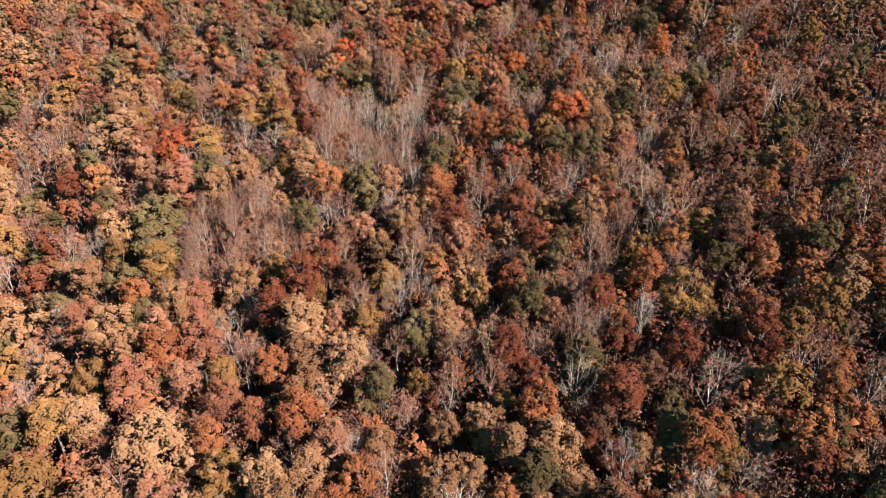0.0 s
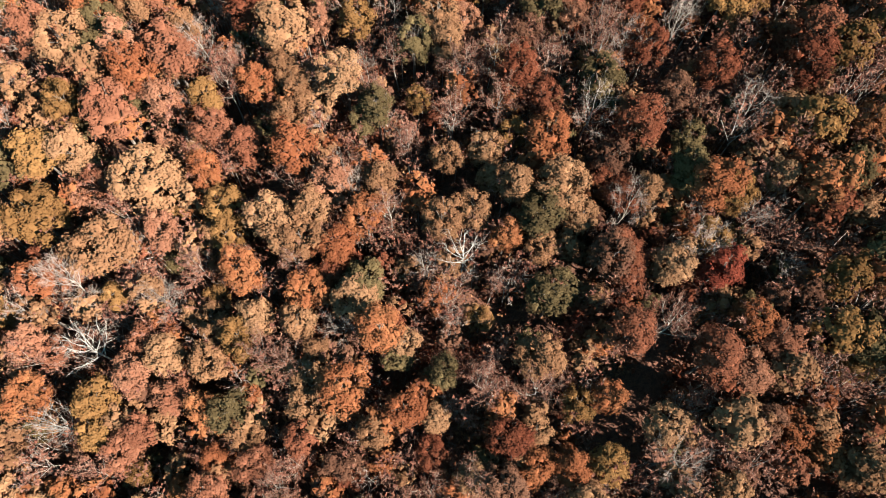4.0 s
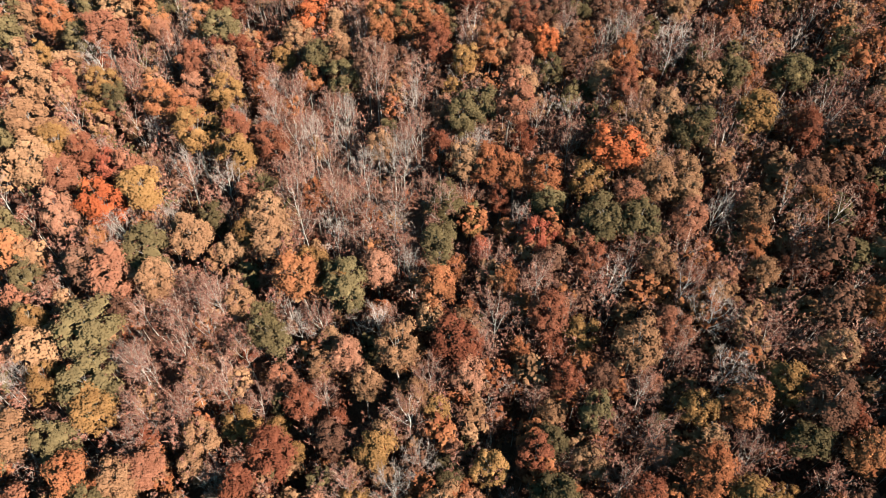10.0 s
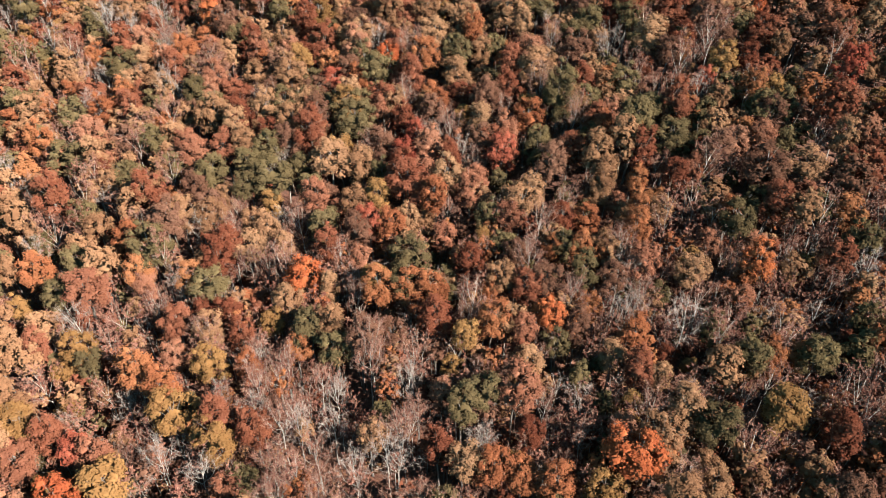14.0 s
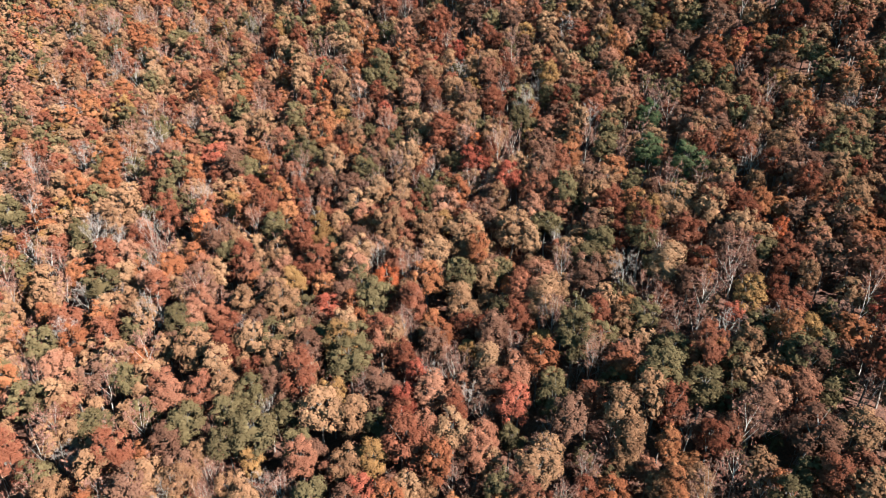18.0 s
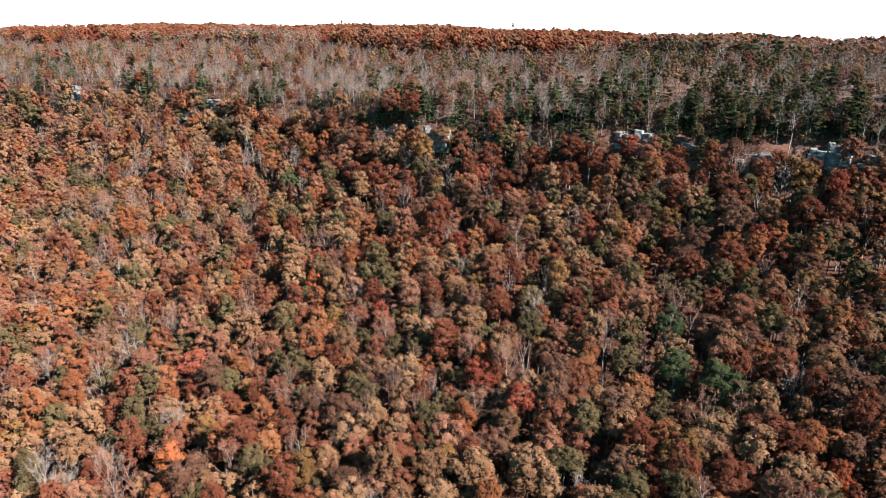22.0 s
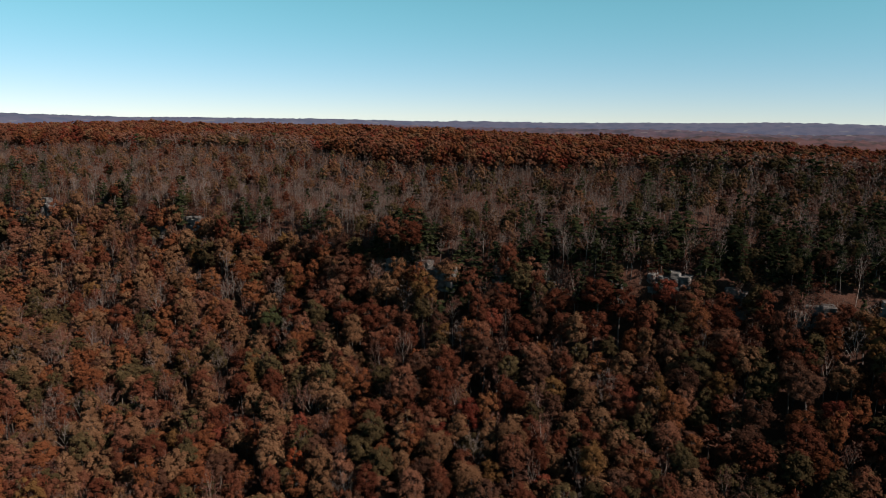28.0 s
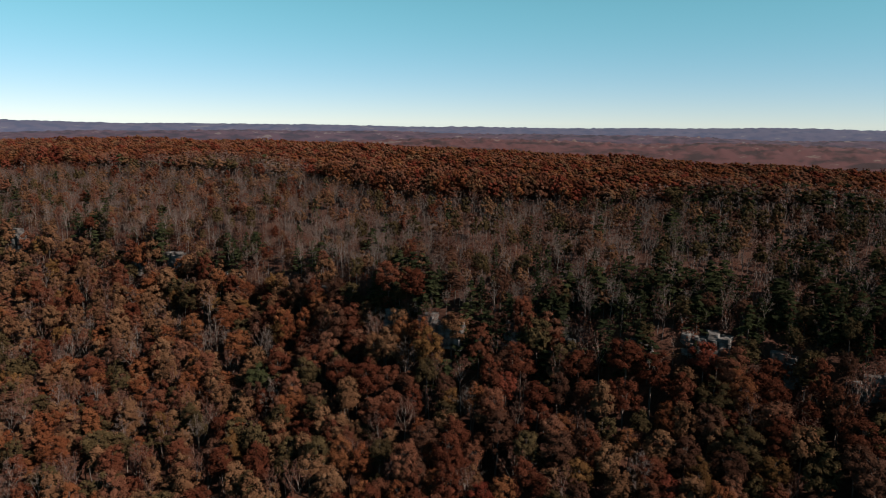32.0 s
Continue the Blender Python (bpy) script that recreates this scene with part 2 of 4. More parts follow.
def sheet(us, vs):
    U, V = np.meshgrid(us, vs, indexing="ij")
    X, Y = UX * U - UY * V, UY * U + UX * V
    verts = np.stack([X, Y, ground_z(X, Y)], -1).reshape(-1, 3)
    i, j = np.meshgrid(np.arange(len(us) - 1), np.arange(len(vs) - 1), indexing="ij")
    a = (i * len(vs) + j).ravel()
    return verts, np.stack([a, a + len(vs), a + len(vs) + 1, a + 1], 1)


us = np.r_[np.arange(-3000, -200, 200), np.arange(-200, 340, 5), np.arange(340, 480, 1.6), np.arange(480, 760, 6), np.arange(760, 1600, 40), np.arange(1600, 5400, 200)]
vs = np.r_[np.arange(-5000, -700, 200), np.arange(-700, -240, 12), np.arange(-240, 500, 4), np.arange(500, 1200, 12), np.arange(1200, 5200, 200)]
ground = tagged(new("ground", quad_mesh("ground", *sheet(us, vs), LITTER, True)), "slope covered with russet fallen leaves", "ground", kind="structure")

# ---- tree shapes ----


def tube(points, radii, sides):
    points, radii = np.asarray(points, float), np.asarray(radii, float)
    n = len(points)
    d = np.gradient(points, axis=0)
    d /= np.linalg.norm(d, axis=1)[:, None] + 1e-9
    ref = np.where(np.abs(d[:, 2:3]) > 0.9, [[1.0, 0, 0]], [[0, 0, 1.0]])
    p = np.cross(d, ref); p /= np.linalg.norm(p, axis=1)[:, None]
    q = np.cross(d, p)
    a = np.arange(sides) * 2 * np.pi / sides
    ring = points[:, None] + radii[:, None, None] * (np.cos(a)[None, :, None] * p[:, None] + np.sin(a)[None, :, None] * q[:, None])
    verts = ring.reshape(-1, 3)
    i, j = np.meshgrid(np.arange(n - 1), np.arange(sides), indexing="ij")
    b, c = (i * sides + j).ravel(), (i * sides + (j + 1) % sides).ravel()
    return verts, np.stack([b, c, c + sides, b + sides], 1)


def merged(pieces):
    verts, faces, base = [], [], 0
    for v, f in pieces:
        verts.append(v); faces.append(f + base); base += len(v)
    return np.concatenate(verts), np.concatenate(faces)


def leaf_cards(rng, centre, normal, size, stretch=1.0):
    """Small bent three-cornered leaf clumps at the given centres."""
    n = len(centre)
    t = rng.normal(size=(n, 3))
    t -= (t * normal).sum(1)[:, None] * normal
    t /= np.linalg.norm(t, axis=1)[:, None] + 1e-9
    s = np.cross(normal, t)
    k = size[:, None] * rng.uniform(0.6, 1.3, (n, 3))
    lift = normal * size[:, None] * rng.uniform(-0.4, 0.2, (n, 1))
    c = np.stack([centre + t * k[:, :1] * stretch + lift, centre + (0.87 * s - 0.5 * t) * k[:, 1:2], centre - (0.87 * s + 0.5 * t) * k[:, 2:]], 1)
    return c.reshape(-1, 3), np.arange(3 * n).reshape(n, 3)


def unit(v):
    return v / (np.linalg.norm(v, axis=-1, keepdims=True) + 1e-9)


def trunk_line(rng, height, bend):
    z = np.linspace(0, height, 6)
    x = np.cumsum(rng.normal(0, bend, 6)); y = np.cumsum(rng.normal(0, bend, 6))
    return np.stack([x - x[0], y - y[0], z - 0.6 * (z == 0)], 1)


def limb(rng, start, way, length, radius, sides=3, steps=3):
    t = np.linspace(0, 1, steps)[:, None]
    sag = rng.normal(0, 0.12 * length, 3)
    return tube(start + way * length * t + sag * t * t, radius * (1 - 0.8 * t[:, 0]), sides)


def hearts(rng, centre, rad):
    """The leafy inside of each clump: a small rough eight-sided body."""
    n = len(centre)
    tips = np.array([[1, 0, 0], [0, 1, 0], [-1, 0, 0], [0, -1, 0], [0, 0, 0.9], [0, 0, -0.8]], float)
    v = centre[:, None] + tips[None] * (rad[:, None] * rng.uniform(0.75, 1.05, (n, 6)))[..., None]
    f = np.array([(0, 1, 4), (1, 2, 4), (2, 3, 4), (3, 0, 4), (1, 0, 5), (2, 1, 5), (3, 2, 5), (0, 3, 5)])
    return v.reshape(-1, 3), (f[None] + 6 * np.arange(n)[:, None, None]).reshape(-1, 3)


def leafy_shape(seed, lobes=38, per_lobe=60, leaf=0.19, lean=1.0, sides=5, limbs=6, heart=0.86):
    """Broadleaf tree 20 m high with a crown 8 m wide, built of uneven clumps of leaves."""
    rng = np.random.default_rng(seed)
    line = trunk_line(rng, 15.5, 0.22)
    wood = [tube(line[::6 - sides], np.linspace(0.27, 0.07, 6)[::6 - sides], sides)]
    turn, h = np.arange(lobes) * 2.39996 + rng.uniform(0, 6.28), 1 - 1.72 * (np.arange(lobes) + 0.5) / lobes
    d = unit(np.stack([np.cos(turn) * np.sqrt(1 - h * h), np.sin(turn) * np.sqrt(1 - h * h), h], 1) + 0.2 * rng.normal(size=(lobes, 3)))
    rx, ry, rz = rng.uniform(2.1, 3.3), rng.uniform(2.3, 3.3), rng.uniform(3.5, 5.0) * lean
    a = np.arctan2(d[:, 1], d[:, 0])
    lopsided = 1 + 0.11 * np.sin(2 * a + rng.uniform(0, 6.28)) + 0.08 * np.sin(3 * a + 2 * d[:, 2] + rng.uniform(0, 6.28))
    depth = rng.uniform(0.78, 1.06, lobes) * lopsided
    middle = np.array([line[-1, 0], line[-1, 1], 13.4])
    centre = middle + d * [rx, ry, rz] * depth[:, None]
    rad = rng.uniform(0.72, 1.35, lobes)
    for k in range(limbs):
        s = line[3] + (line[5] - line[3]) * rng.random()
        w = centre[k] - s
        wood.append(limb(rng, s, unit(w), np.linalg.norm(w), 0.09))
    which = rng.choice(lobes, lobes * per_lobe, p=rad ** 2 / (rad ** 2).sum())
    n = len(which)
    out = unit(rng.normal(size=(n, 3)) + 0.7 * d[which] + [0, 0, 0.45])
    pos = centre[which] + out * rad[which][:, None] * rng.uniform(0.75, 1.18, (n, 1)) * [1, 1, 0.85]
    nor = unit(0.65 * out + 0.45 * d[which] + 0.34 * rng.normal(size=(n, 3)) + [0, 0, 0.4])
    cards = leaf_cards(rng, pos, nor, leaf * rng.uniform(0.6, 1.3, n))
    inner = hearts(rng, centre, rad * heart)
    mass = hearts(rng, middle[None] - [0, 0, 0.6], np.array([min(rx, ry) * 0.8]))
    return merged(wood), merged([cards, inner, mass]), None


def bare_shape(seed, twigs=820, leaves=30, leaf=0.17, width=0.019, forks=10, sides=5, stout=0.05):
    """Bare or nearly bare tree 20 m high: slender trunk, limbs rising to a rounded top, a fine haze of twigs and a few dry leaves."""
    rng = np.random.default_rng(seed)
    line = trunk_line(rng, 14.5, 0.24)
    wood = [tube(line[::6 - sides], np.linspace(0.15, 0.055, 6)[::6 - sides], sides)]
    wide, low = rng.uniform(2.7, 3.9), rng.uniform(0.48, 0.68)
    middle = line[-1] * [1, 1, 0] + [0, 0, 12.6]
    count = max(forks, 7)
    base, ways = [], []
    for k in range(count):
        a, e = 2.39996 * k + rng.uniform(-0.5, 0.5), 0.05 + 1.4 * (k + 0.5) / count
        f = low + (0.98 - low) * (k + rng.random()) / count
        s = np.array([np.interp(f * 14.5, line[:, 2], line[:, i]) for i in range(3)])
        goal = middle + np.array([wide * np.cos(e) * np.cos(a), wide * np.cos(e) * np.sin(a), 6.2 * np.sin(e)]) * rng.uniform(0.78, 1.05)
        bow = np.array([np.cos(a), np.sin(a), -0.6]) * rng.uniform(0.2, 0.7)
        q = np.linspace(0, 1, 4 if sides == 5 else 2)[:, None]
        line_of = s + (goal - s) * q + bow * 4 * q * (1 - q)
        if k < forks:
            wood.append(tube(line_of, stout * (1 - 0.75 * q[:, 0]), 3))
        out = unit(goal - middle)
        for at in np.linspace(0.35, 1.0, 6):
            p = s + (goal - s) * at + bow * 4 * at * (1 - at)
            w = unit(unit(goal - s) * 0.7 + out * 0.4 + rng.normal(size=3) * 0.65)
            reach = rng.uniform(0.7, 1.6)
            if sides == 5 and at > 0.45:
                wood.append(limb(rng, p, w, reach, stout * 0.4, 3, 2))
            base += [p + w * reach * 0.35, p + w * reach * 0.75, p + w * reach]
            ways += [w, w, w]
    base, ways = np.array(base), np.array(ways)
    which = rng.integers(0, len(base), twigs)
    way = unit(ways[which] * 0.7 + rng.normal(size=(twigs, 3)) * 0.5 + [0, 0, 0.35])
    start = base[which] + rng.normal(0, 0.16, (twigs, 3))
    end = start + way * rng.uniform(0.5, 1.45, (twigs, 1))
    side = unit(np.cross(way, rng.normal(size=(twigs, 3)))) * width
    sprays = np.stack([start - side, start + side, end], 1).reshape(-1, 3), np.arange(3 * twigs).reshape(-1, 3)
    pick = rng.integers(0, twigs, leaves)
    pos = start[pick] + (end - start)[pick] * rng.random((leaves, 1)) + rng.normal(0, 0.14, (leaves, 3))
    return merged(wood), leaf_cards(rng, pos, unit(rng.normal(size=(leaves, 3)) + [0, 0, 0.5]), leaf * rng.uniform(0.6, 1.4, leaves)), sprays


def pine_shape(seed, tiers=11, per_tier=6, cards=10, size=0.5, sides=5):
    """Pine 18 m high: straight trunk, tiers of drooping boughs with needle clumps."""
    rng = np.random.default_rng(seed)
    line = trunk_line(rng, 17.5, 0.08)
    wood = [tube(line[::6 - sides], np.linspace(0.22, 0.03, 6)[::6 - sides], sides)]
    pos, nor = [], []
    for k in range(tiers):
        f = k / (tiers - 1)
        z = 2.6 + 14.9 * f
        reach = 3.5 * (1 - f) ** 0.6 + 0.5
        for j in range(per_tier):
            a = rng.uniform(0, 2 * np.pi)
            r = reach * rng.uniform(0.5, 1.3)
            w = np.array([np.cos(a), np.sin(a), rng.uniform(-0.15, 0.25)])
            s = np.array([0, 0, z + rng.uniform(-0.4, 0.4)])
            t = rng.uniform(0.3, 1.0, (cards, 1))
            pos.append(s + w * r * t + rng.normal(0, 0.22, (cards, 3)))
            nor.append(unit(np.tile([0, 0, 1.0], (cards, 1)) + 0.5 * w + 0.4 * rng.normal(size=(cards, 3))))
            if j % 2 == 0 and sides == 5:
                wood.append(limb(rng, s, unit(w), r, 0.05, 3, 2))
    pos, nor = np.concatenate(pos), np.concatenate(nor)
    return merged(wood), leaf_cards(rng, pos, nor, size * rng.uniform(0.6, 1.2, len(pos)), 1.3), None


def bush_shape(seed, leaves=60, twigs=14):
    """Low many-stemmed bush, 3 m high."""
    rng = np.random.default_rng(seed)
    a = rng.uniform(0, 2 * np.pi, twigs)
    way = unit(np.stack([np.cos(a), np.sin(a), rng.uniform(0.5, 2.2, twigs)], 1))
    end = way * rng.uniform(1.6, 3.2, (twigs, 1))
    side = unit(np.cross(way, rng.normal(size=(twigs, 3)))) * 0.013
    stems = np.stack([-side, side, end + side * 0.4, end - side * 0.4], 1).reshape(-1, 3), np.arange(4 * twigs).reshape(-1, 4)
    pick = rng.integers(0, twigs, leaves)
    pos = end[pick] * rng.uniform(0.45, 1.1, (leaves, 1)) + rng.normal(0, 0.28, (leaves, 3))
    pos[:, 2] = np.maximum(pos[:, 2], 0.15)
    return stems, leaf_cards(rng, pos, unit(rng.normal(size=(leaves, 3)) + [0, 0, 0.7]), rng.uniform(0.16, 0.34, leaves)), None


# kind: object name, category, leaf material, bark, shape, label
KINDS = {
    "russet": ("oak_tree", "oak tree", "russet", BARK, leafy_shape, "oak with a dense crown of russet autumn leaves"),
    "orange": ("maple_tree", "maple tree", "orange", BARK, leafy_shape, "maple with a bright orange autumn crown"),
    "tan": ("beech_tree", "beech tree", "tan", BARK, leafy_shape, "broadleaf tree with pale tan dry leaves"),
    "golden": ("hickory_tree", "hickory tree", "golden", BARK, leafy_shape, "hickory with golden yellow autumn leaves"),
    "olive": ("poplar_tree", "poplar tree", "olive", BARK, leafy_shape, "broadleaf tree with olive green leaves turning yellow"),
    "red": ("red_maple_tree", "maple tree", "red", BARK, leafy_shape, "maple with a vivid red autumn crown"),
    "pink": ("gum_tree", "gum tree", "pink", BARK, leafy_shape, "broadleaf tree with salmon pink autumn leaves"),
    "brown": ("brown_oak_tree", "oak tree", "brown", BARK, leafy_shape, "oak with withered dark brown leaves"),
    "wisp": ("thin_tree", "tree", "wisp", PALE_BARK, bare_shape, "slender pale tree with sparse red-brown leaves"),
    "bare": ("bare_tree", "tree", "wisp", PALE_BARK, bare_shape, "leafless grey tree with fine upright branches"),
    "dead": ("dead_tree", "tree", "wisp", WHITE_BARK, bare_shape, "dead tree with bleached white limbs"),
    "bush": ("bush", "bush", "wisp", BARK, bush_shape, "low bush with red-brown leaves"),
    "tan_bush": ("bush", "bush", "tan", BARK, bush_shape, "low bush with tan leaves"),
    "rust_bush": ("bush", "bush", "russet", BARK, bush_shape, "low bush with russet leaves"),
    "pine": ("pine_tree", "pine tree", "pine", BARK, pine_shape, "dark green pine with drooping boughs"),
    "flame": ("maple_tree", "maple tree", "flame", BARK, leafy_shape, "maple with a blazing orange-red autumn crown"),
    "holly": ("holly_tree", "holly tree", "pine", BARK, leafy_shape, "broad evergreen with a dense dark green crown"),
}
DETAIL = {
    "bush": [dict()] * 5, "tan_bush": [dict()] * 5, "rust_bush": [dict()] * 5,
    # arguments by level: near, middle, outer, plateau, far
    "leafy": [dict(), dict(lobes=28, per_lobe=26, leaf=0.32, sides=3, limbs=0), dict(lobes=20, per_lobe=9, leaf=0.52, sides=3, limbs=0, heart=0.95),
              dict(lobes=20, per_lobe=9, leaf=0.40, sides=3, limbs=0, heart=1.05, lean=0.75), dict(lobes=9, per_lobe=2, leaf=1.0, sides=3, limbs=0, heart=1.35)],
    "wisp": [dict(twigs=760, leaves=560, leaf=0.13), dict(twigs=260, leaves=230, leaf=0.21, width=0.036, forks=6, sides=3, stout=0.06), dict(twigs=110, leaves=100, leaf=0.36, width=0.065, forks=3, sides=3, stout=0.07),
             dict(twigs=60, leaves=45, leaf=0.55, width=0.09, forks=0, sides=3), dict(twigs=14, leaves=30, leaf=0.95, width=0.16, forks=0, sides=3)],
    "bare": [dict(), dict(twigs=330, leaves=24, leaf=0.25, width=0.034, forks=7, sides=3, stout=0.06), dict(twigs=150, leaves=14, leaf=0.4, width=0.055, forks=5, sides=3, stout=0.07),
             dict(twigs=90, leaves=10, leaf=0.6, width=0.085, forks=2, sides=3, stout=0.08)],
    "dead": [dict(twigs=240, leaves=6, width=0.03, forks=14, stout=0.075)] * 2,
    "pine": [dict(), dict(tiers=10, per_tier=5, cards=7, size=0.65, sides=3), dict(tiers=9, per_tier=5, cards=4, size=0.85, sides=3), dict(tiers=6, per_tier=4, cards=2, size=1.3, sides=3)],
}
VARIANTS = 5
shapes = {}


def shape_of(kind, level, variant):
    key = (kind, level, variant)
    if key not in shapes:
        family = kind if kind in DETAIL else "leafy"
        seed = 1000 * list(KINDS).index(kind) + 10 * variant + level
        shapes[key] = KINDS[kind][4](seed, **DETAIL[family][level])
    return shapes[key]


prototypes = {}


def plant(kind, x, y, scale, turn, tall=1.0, variant=0, level=0):
    """One tree as a thing of its own, rooted in the slope."""
    name, category, leaves, bark, _, label = KINDS[kind]
    key = (kind, variant, level)
    if key not in prototypes:
        wood, crown, sprays = shape_of(kind, level, variant)
        prototypes[key] = [("trunk", quad_mesh("trunk", *wood, bark, True)), ("crown", quad_mesh("crown", *crown, LEAVES[leaves]))]
        if sprays:
            prototypes[key].append(("branchwork", quad_mesh("branchwork", *sprays, RED_TWIG if kind == "wisp" else TWIG)))
    root = tagged(new(name), label, category, "trees of the forest")
    root.matrix_world = Matrix.LocRotScale((x, y, float(ground_z(x, y)) - 0.1), Euler((0, 0, turn)), (scale, scale, scale * tall))
    for part_name, me in prototypes[key]:
        ob = new(part_name, me)
        ob.parent = root
        if part_name == "branchwork":
            tagged(ob, "haze of fine bare twigs", kind="stuff")
    return root


def grove(name, label, trees, level):
    """Many trees of one kind too far or too many to count, joined: rows of kind, x, y, scale, turn, tall, variant."""
    groups = {}
    for row in trees:
        groups.setdefault(row[0], []).append(row)
    for kind, rows in groups.items():
        root = tagged(new(name), label, "forest", kind="stuff")
        for which, part_name, material in ((0, "trunks", KINDS[kind][3]), (1, "crowns", GROVE_LEAVES[KINDS[kind][2]]), (2, "branchwork", RED_TWIG if kind == "wisp" else TWIG)):
            if shape_of(kind, level, 0)[which] is None:
                continue
            pieces = []
            for variant in range(VARIANTS):
                some = [r for r in rows if r[6] == variant]
                if not some:
                    continue
                v, f = shape_of(kind, level, variant)[which]
                p = np.array([[r[1], r[2], r[3], r[4], r[5]] for r in some])
                c, s = np.cos(p[:, 3])[:, None], np.sin(p[:, 3])[:, None]
                X = (v[:, 0] * c - v[:, 1] * s) * p[:, 2:3] + p[:, 0:1]
                Y = (v[:, 0] * s + v[:, 1] * c) * p[:, 2:3] + p[:, 1:2]
                Z = v[None, :, 2] * (p[:, 2] * p[:, 4])[:, None] + ground_z(p[:, 0], p[:, 1])[:, None] - 0.1
                pieces.append((np.stack([X, Y, Z], -1).reshape(-1, 3), (f[None] + (np.arange(len(p)) * len(v))[:, None, None]).reshape(-1, f.shape[1])))
            ob = new(part_name, quad_mesh(part_name, *merged(pieces), material))
            ob.parent = root


# ---- the forest ----
rng = np.random.default_rng(7)
MIX_SUNNY = [("russet", 7), ("orange", 8), ("tan", 18), ("golden", 8), ("olive", 12), ("pink", 8), ("brown", 3), ("wisp", 29), ("bare", 7)]
MIX_SLOPE = [("russet", 9), ("orange", 8), ("tan", 16), ("golden", 4), ("olive", 11), ("pink", 6), ("brown", 5), ("wisp", 36), ("bare", 7)]
MIX_UPPER = [("russet", 17), ("orange", 9), ("tan", 21), ("golden", 2), ("olive", 16), ("red", 1), ("pink", 9), ("brown", 9), ("wisp", 16), ("bare", 3)]
MIX_PALE = [("russet", 8), ("orange", 9), ("tan", 28), ("olive", 13), ("pink", 10), ("golden", 3), ("brown", 3), ("wisp", 18), ("bare", 9)]
MIX_BLUFF = [("pine", 22), ("bare", 30), ("wisp", 18), ("brown", 12), ("olive", 16)]
MIX_ABOVE = [("bare", 52), ("wisp", 12), ("tan", 12), ("pine", 3), ("russet", 5), ("olive", 8), ("pink", 5)]
MIX_GOLD = [("golden", 16), ("tan", 28), ("orange", 15), ("pink", 11), ("wisp", 18), ("bare", 6), ("olive", 6)]
MIX_HOLLOW = [("bare", 44), ("wisp", 16), ("pine", 12), ("brown", 6), ("olive", 14), ("tan", 8)]
MIX_PLATEAU = [("russet", 18), ("orange", 22), ("red", 14), ("brown", 4), ("tan", 12), ("pink", 30)]


def pick(mix):
    names, w = zip(*mix)
    w = np.array(w, float)
    return names[rng.choice(len(names), p=w / w.sum())]


FEATURES = []
LIMIT = {"pine": 130, "brown": 230, "olive": 240, "russet": 299, "bare": 260, "wisp": 260}
GAPS = [(-8, 117), (35, 122), (5, 158), (-76, 136), (-23, 76), (6, 70), (33, 39), (-49, 246), (38, 45), (30, 33)]  # small dark gaps in the canopy
THIN = [(-9, 163, 17), (-41, 124, 15), (-22, 176, 10)]  # stands of slender pale trunks over open ground
# rock faces along the bluff: distance along it, width, height; then x, y, width, height, foot
OPEN_ROCK = (75, 142, 383, 490)  # faces that no tree hides
BROKEN_EDGE = [(62, 9, 5), (75, 13, 6), (98, 9, 6), (120, 8, 5), (142, 11, 7), (162, 9, 5), (184, 9, 5), (205, 11, 6), (224, 16, 7), (243, 11, 6), (290, 9, 5), (340, 8, 5), (383, 12, 8), (402, 7, 5), (438, 7, 4), (455, 8, 4), (490, 15, 8), (512, 9, 6)]
OUTCROPS = []
for v, width, height in BROKEN_EDGE:
    u = 398.5 + float(np.interp(v, BLUFF_V, BLUFF_OFF) + 1.8 * np.sin(v / 9.5))
    OUTCROPS.append((UX * u - UY * v, UY * u + UX * v, width, height, 21.0 if v in OPEN_ROCK else 18.0))


def before_rock(x, y):
    """Whether a tree here would hide a rock face."""
    return any((x - ox + 0.2 * d) ** 2 + (y - oy + d) ** 2 < (0.32 * ow + 0.5) ** 2 for ox, oy, ow, _, foot in OUTCROPS if foot > 19 for d in (1, 4))

counted = {}


def stand(kind, places):
    """Trees that stand out, at their places."""
    for x, y, size in places:
        FEATURES.append((x, y, 3.8 * size))
        counted[kind] = counted.get(kind, 0) + 1
        plant(kind, x, y, size, rng.uniform(0, 6.28), rng.uniform(0.94, 1.06) / max(0.85, size ** 0.6), int(rng.integers(VARIANTS)))


# trees that stand out: x, y, size
stand("golden", [(-60.2, 81.0, 1.25), (-61.2, 72.1, 1.25), (-51.4, 43.0, 1.13), (-28.1, 50.8, 0.87), (-29.2, 70.8, 0.87), (-17.5, 109.7, 0.55), (13.7, 104.7, 0.73), (1.6, 87.1, 0.55), (55.7, 95.9, 0.67), (24.0, 36.6, 0.70), (10.4, 51.4, 0.55)])
stand("tan", [(-57.3, 98.4, 1.28), (-43.2, 75.4, 1.45), (-54.4, 80.8, 1.10), (-49.2, 65.7, 1.41), (-40.4, 48.4, 1.03), (-15.0, 68.7, 0.95), (-3.4, 105.3, 0.60), (5.4, 76.7, 0.72), (22.9, 68.3, 1.12), (36.2, 67.3, 0.77), (55.0, 67.1, 0.74), (18.2, 43.4, 1.00), (19.0, 59.4, 0.70), (25.1, 59.9, 0.55), (-6.5, 34.3, 0.82), (35.4, 33.8, 0.81), (-20.2, 96.7, 1.31)])
stand("pink", [(-48.9, 86.3, 1.32), (-39.3, 96.5, 1.32), (-48.0, 97.7, 0.98), (-14.3, 101.7, 0.67), (-44.3, 36.6, 0.81), (8.1, 108.8, 0.55), (-62.1, 102.7, 1.15), (-41.0, 107.5, 0.95)])
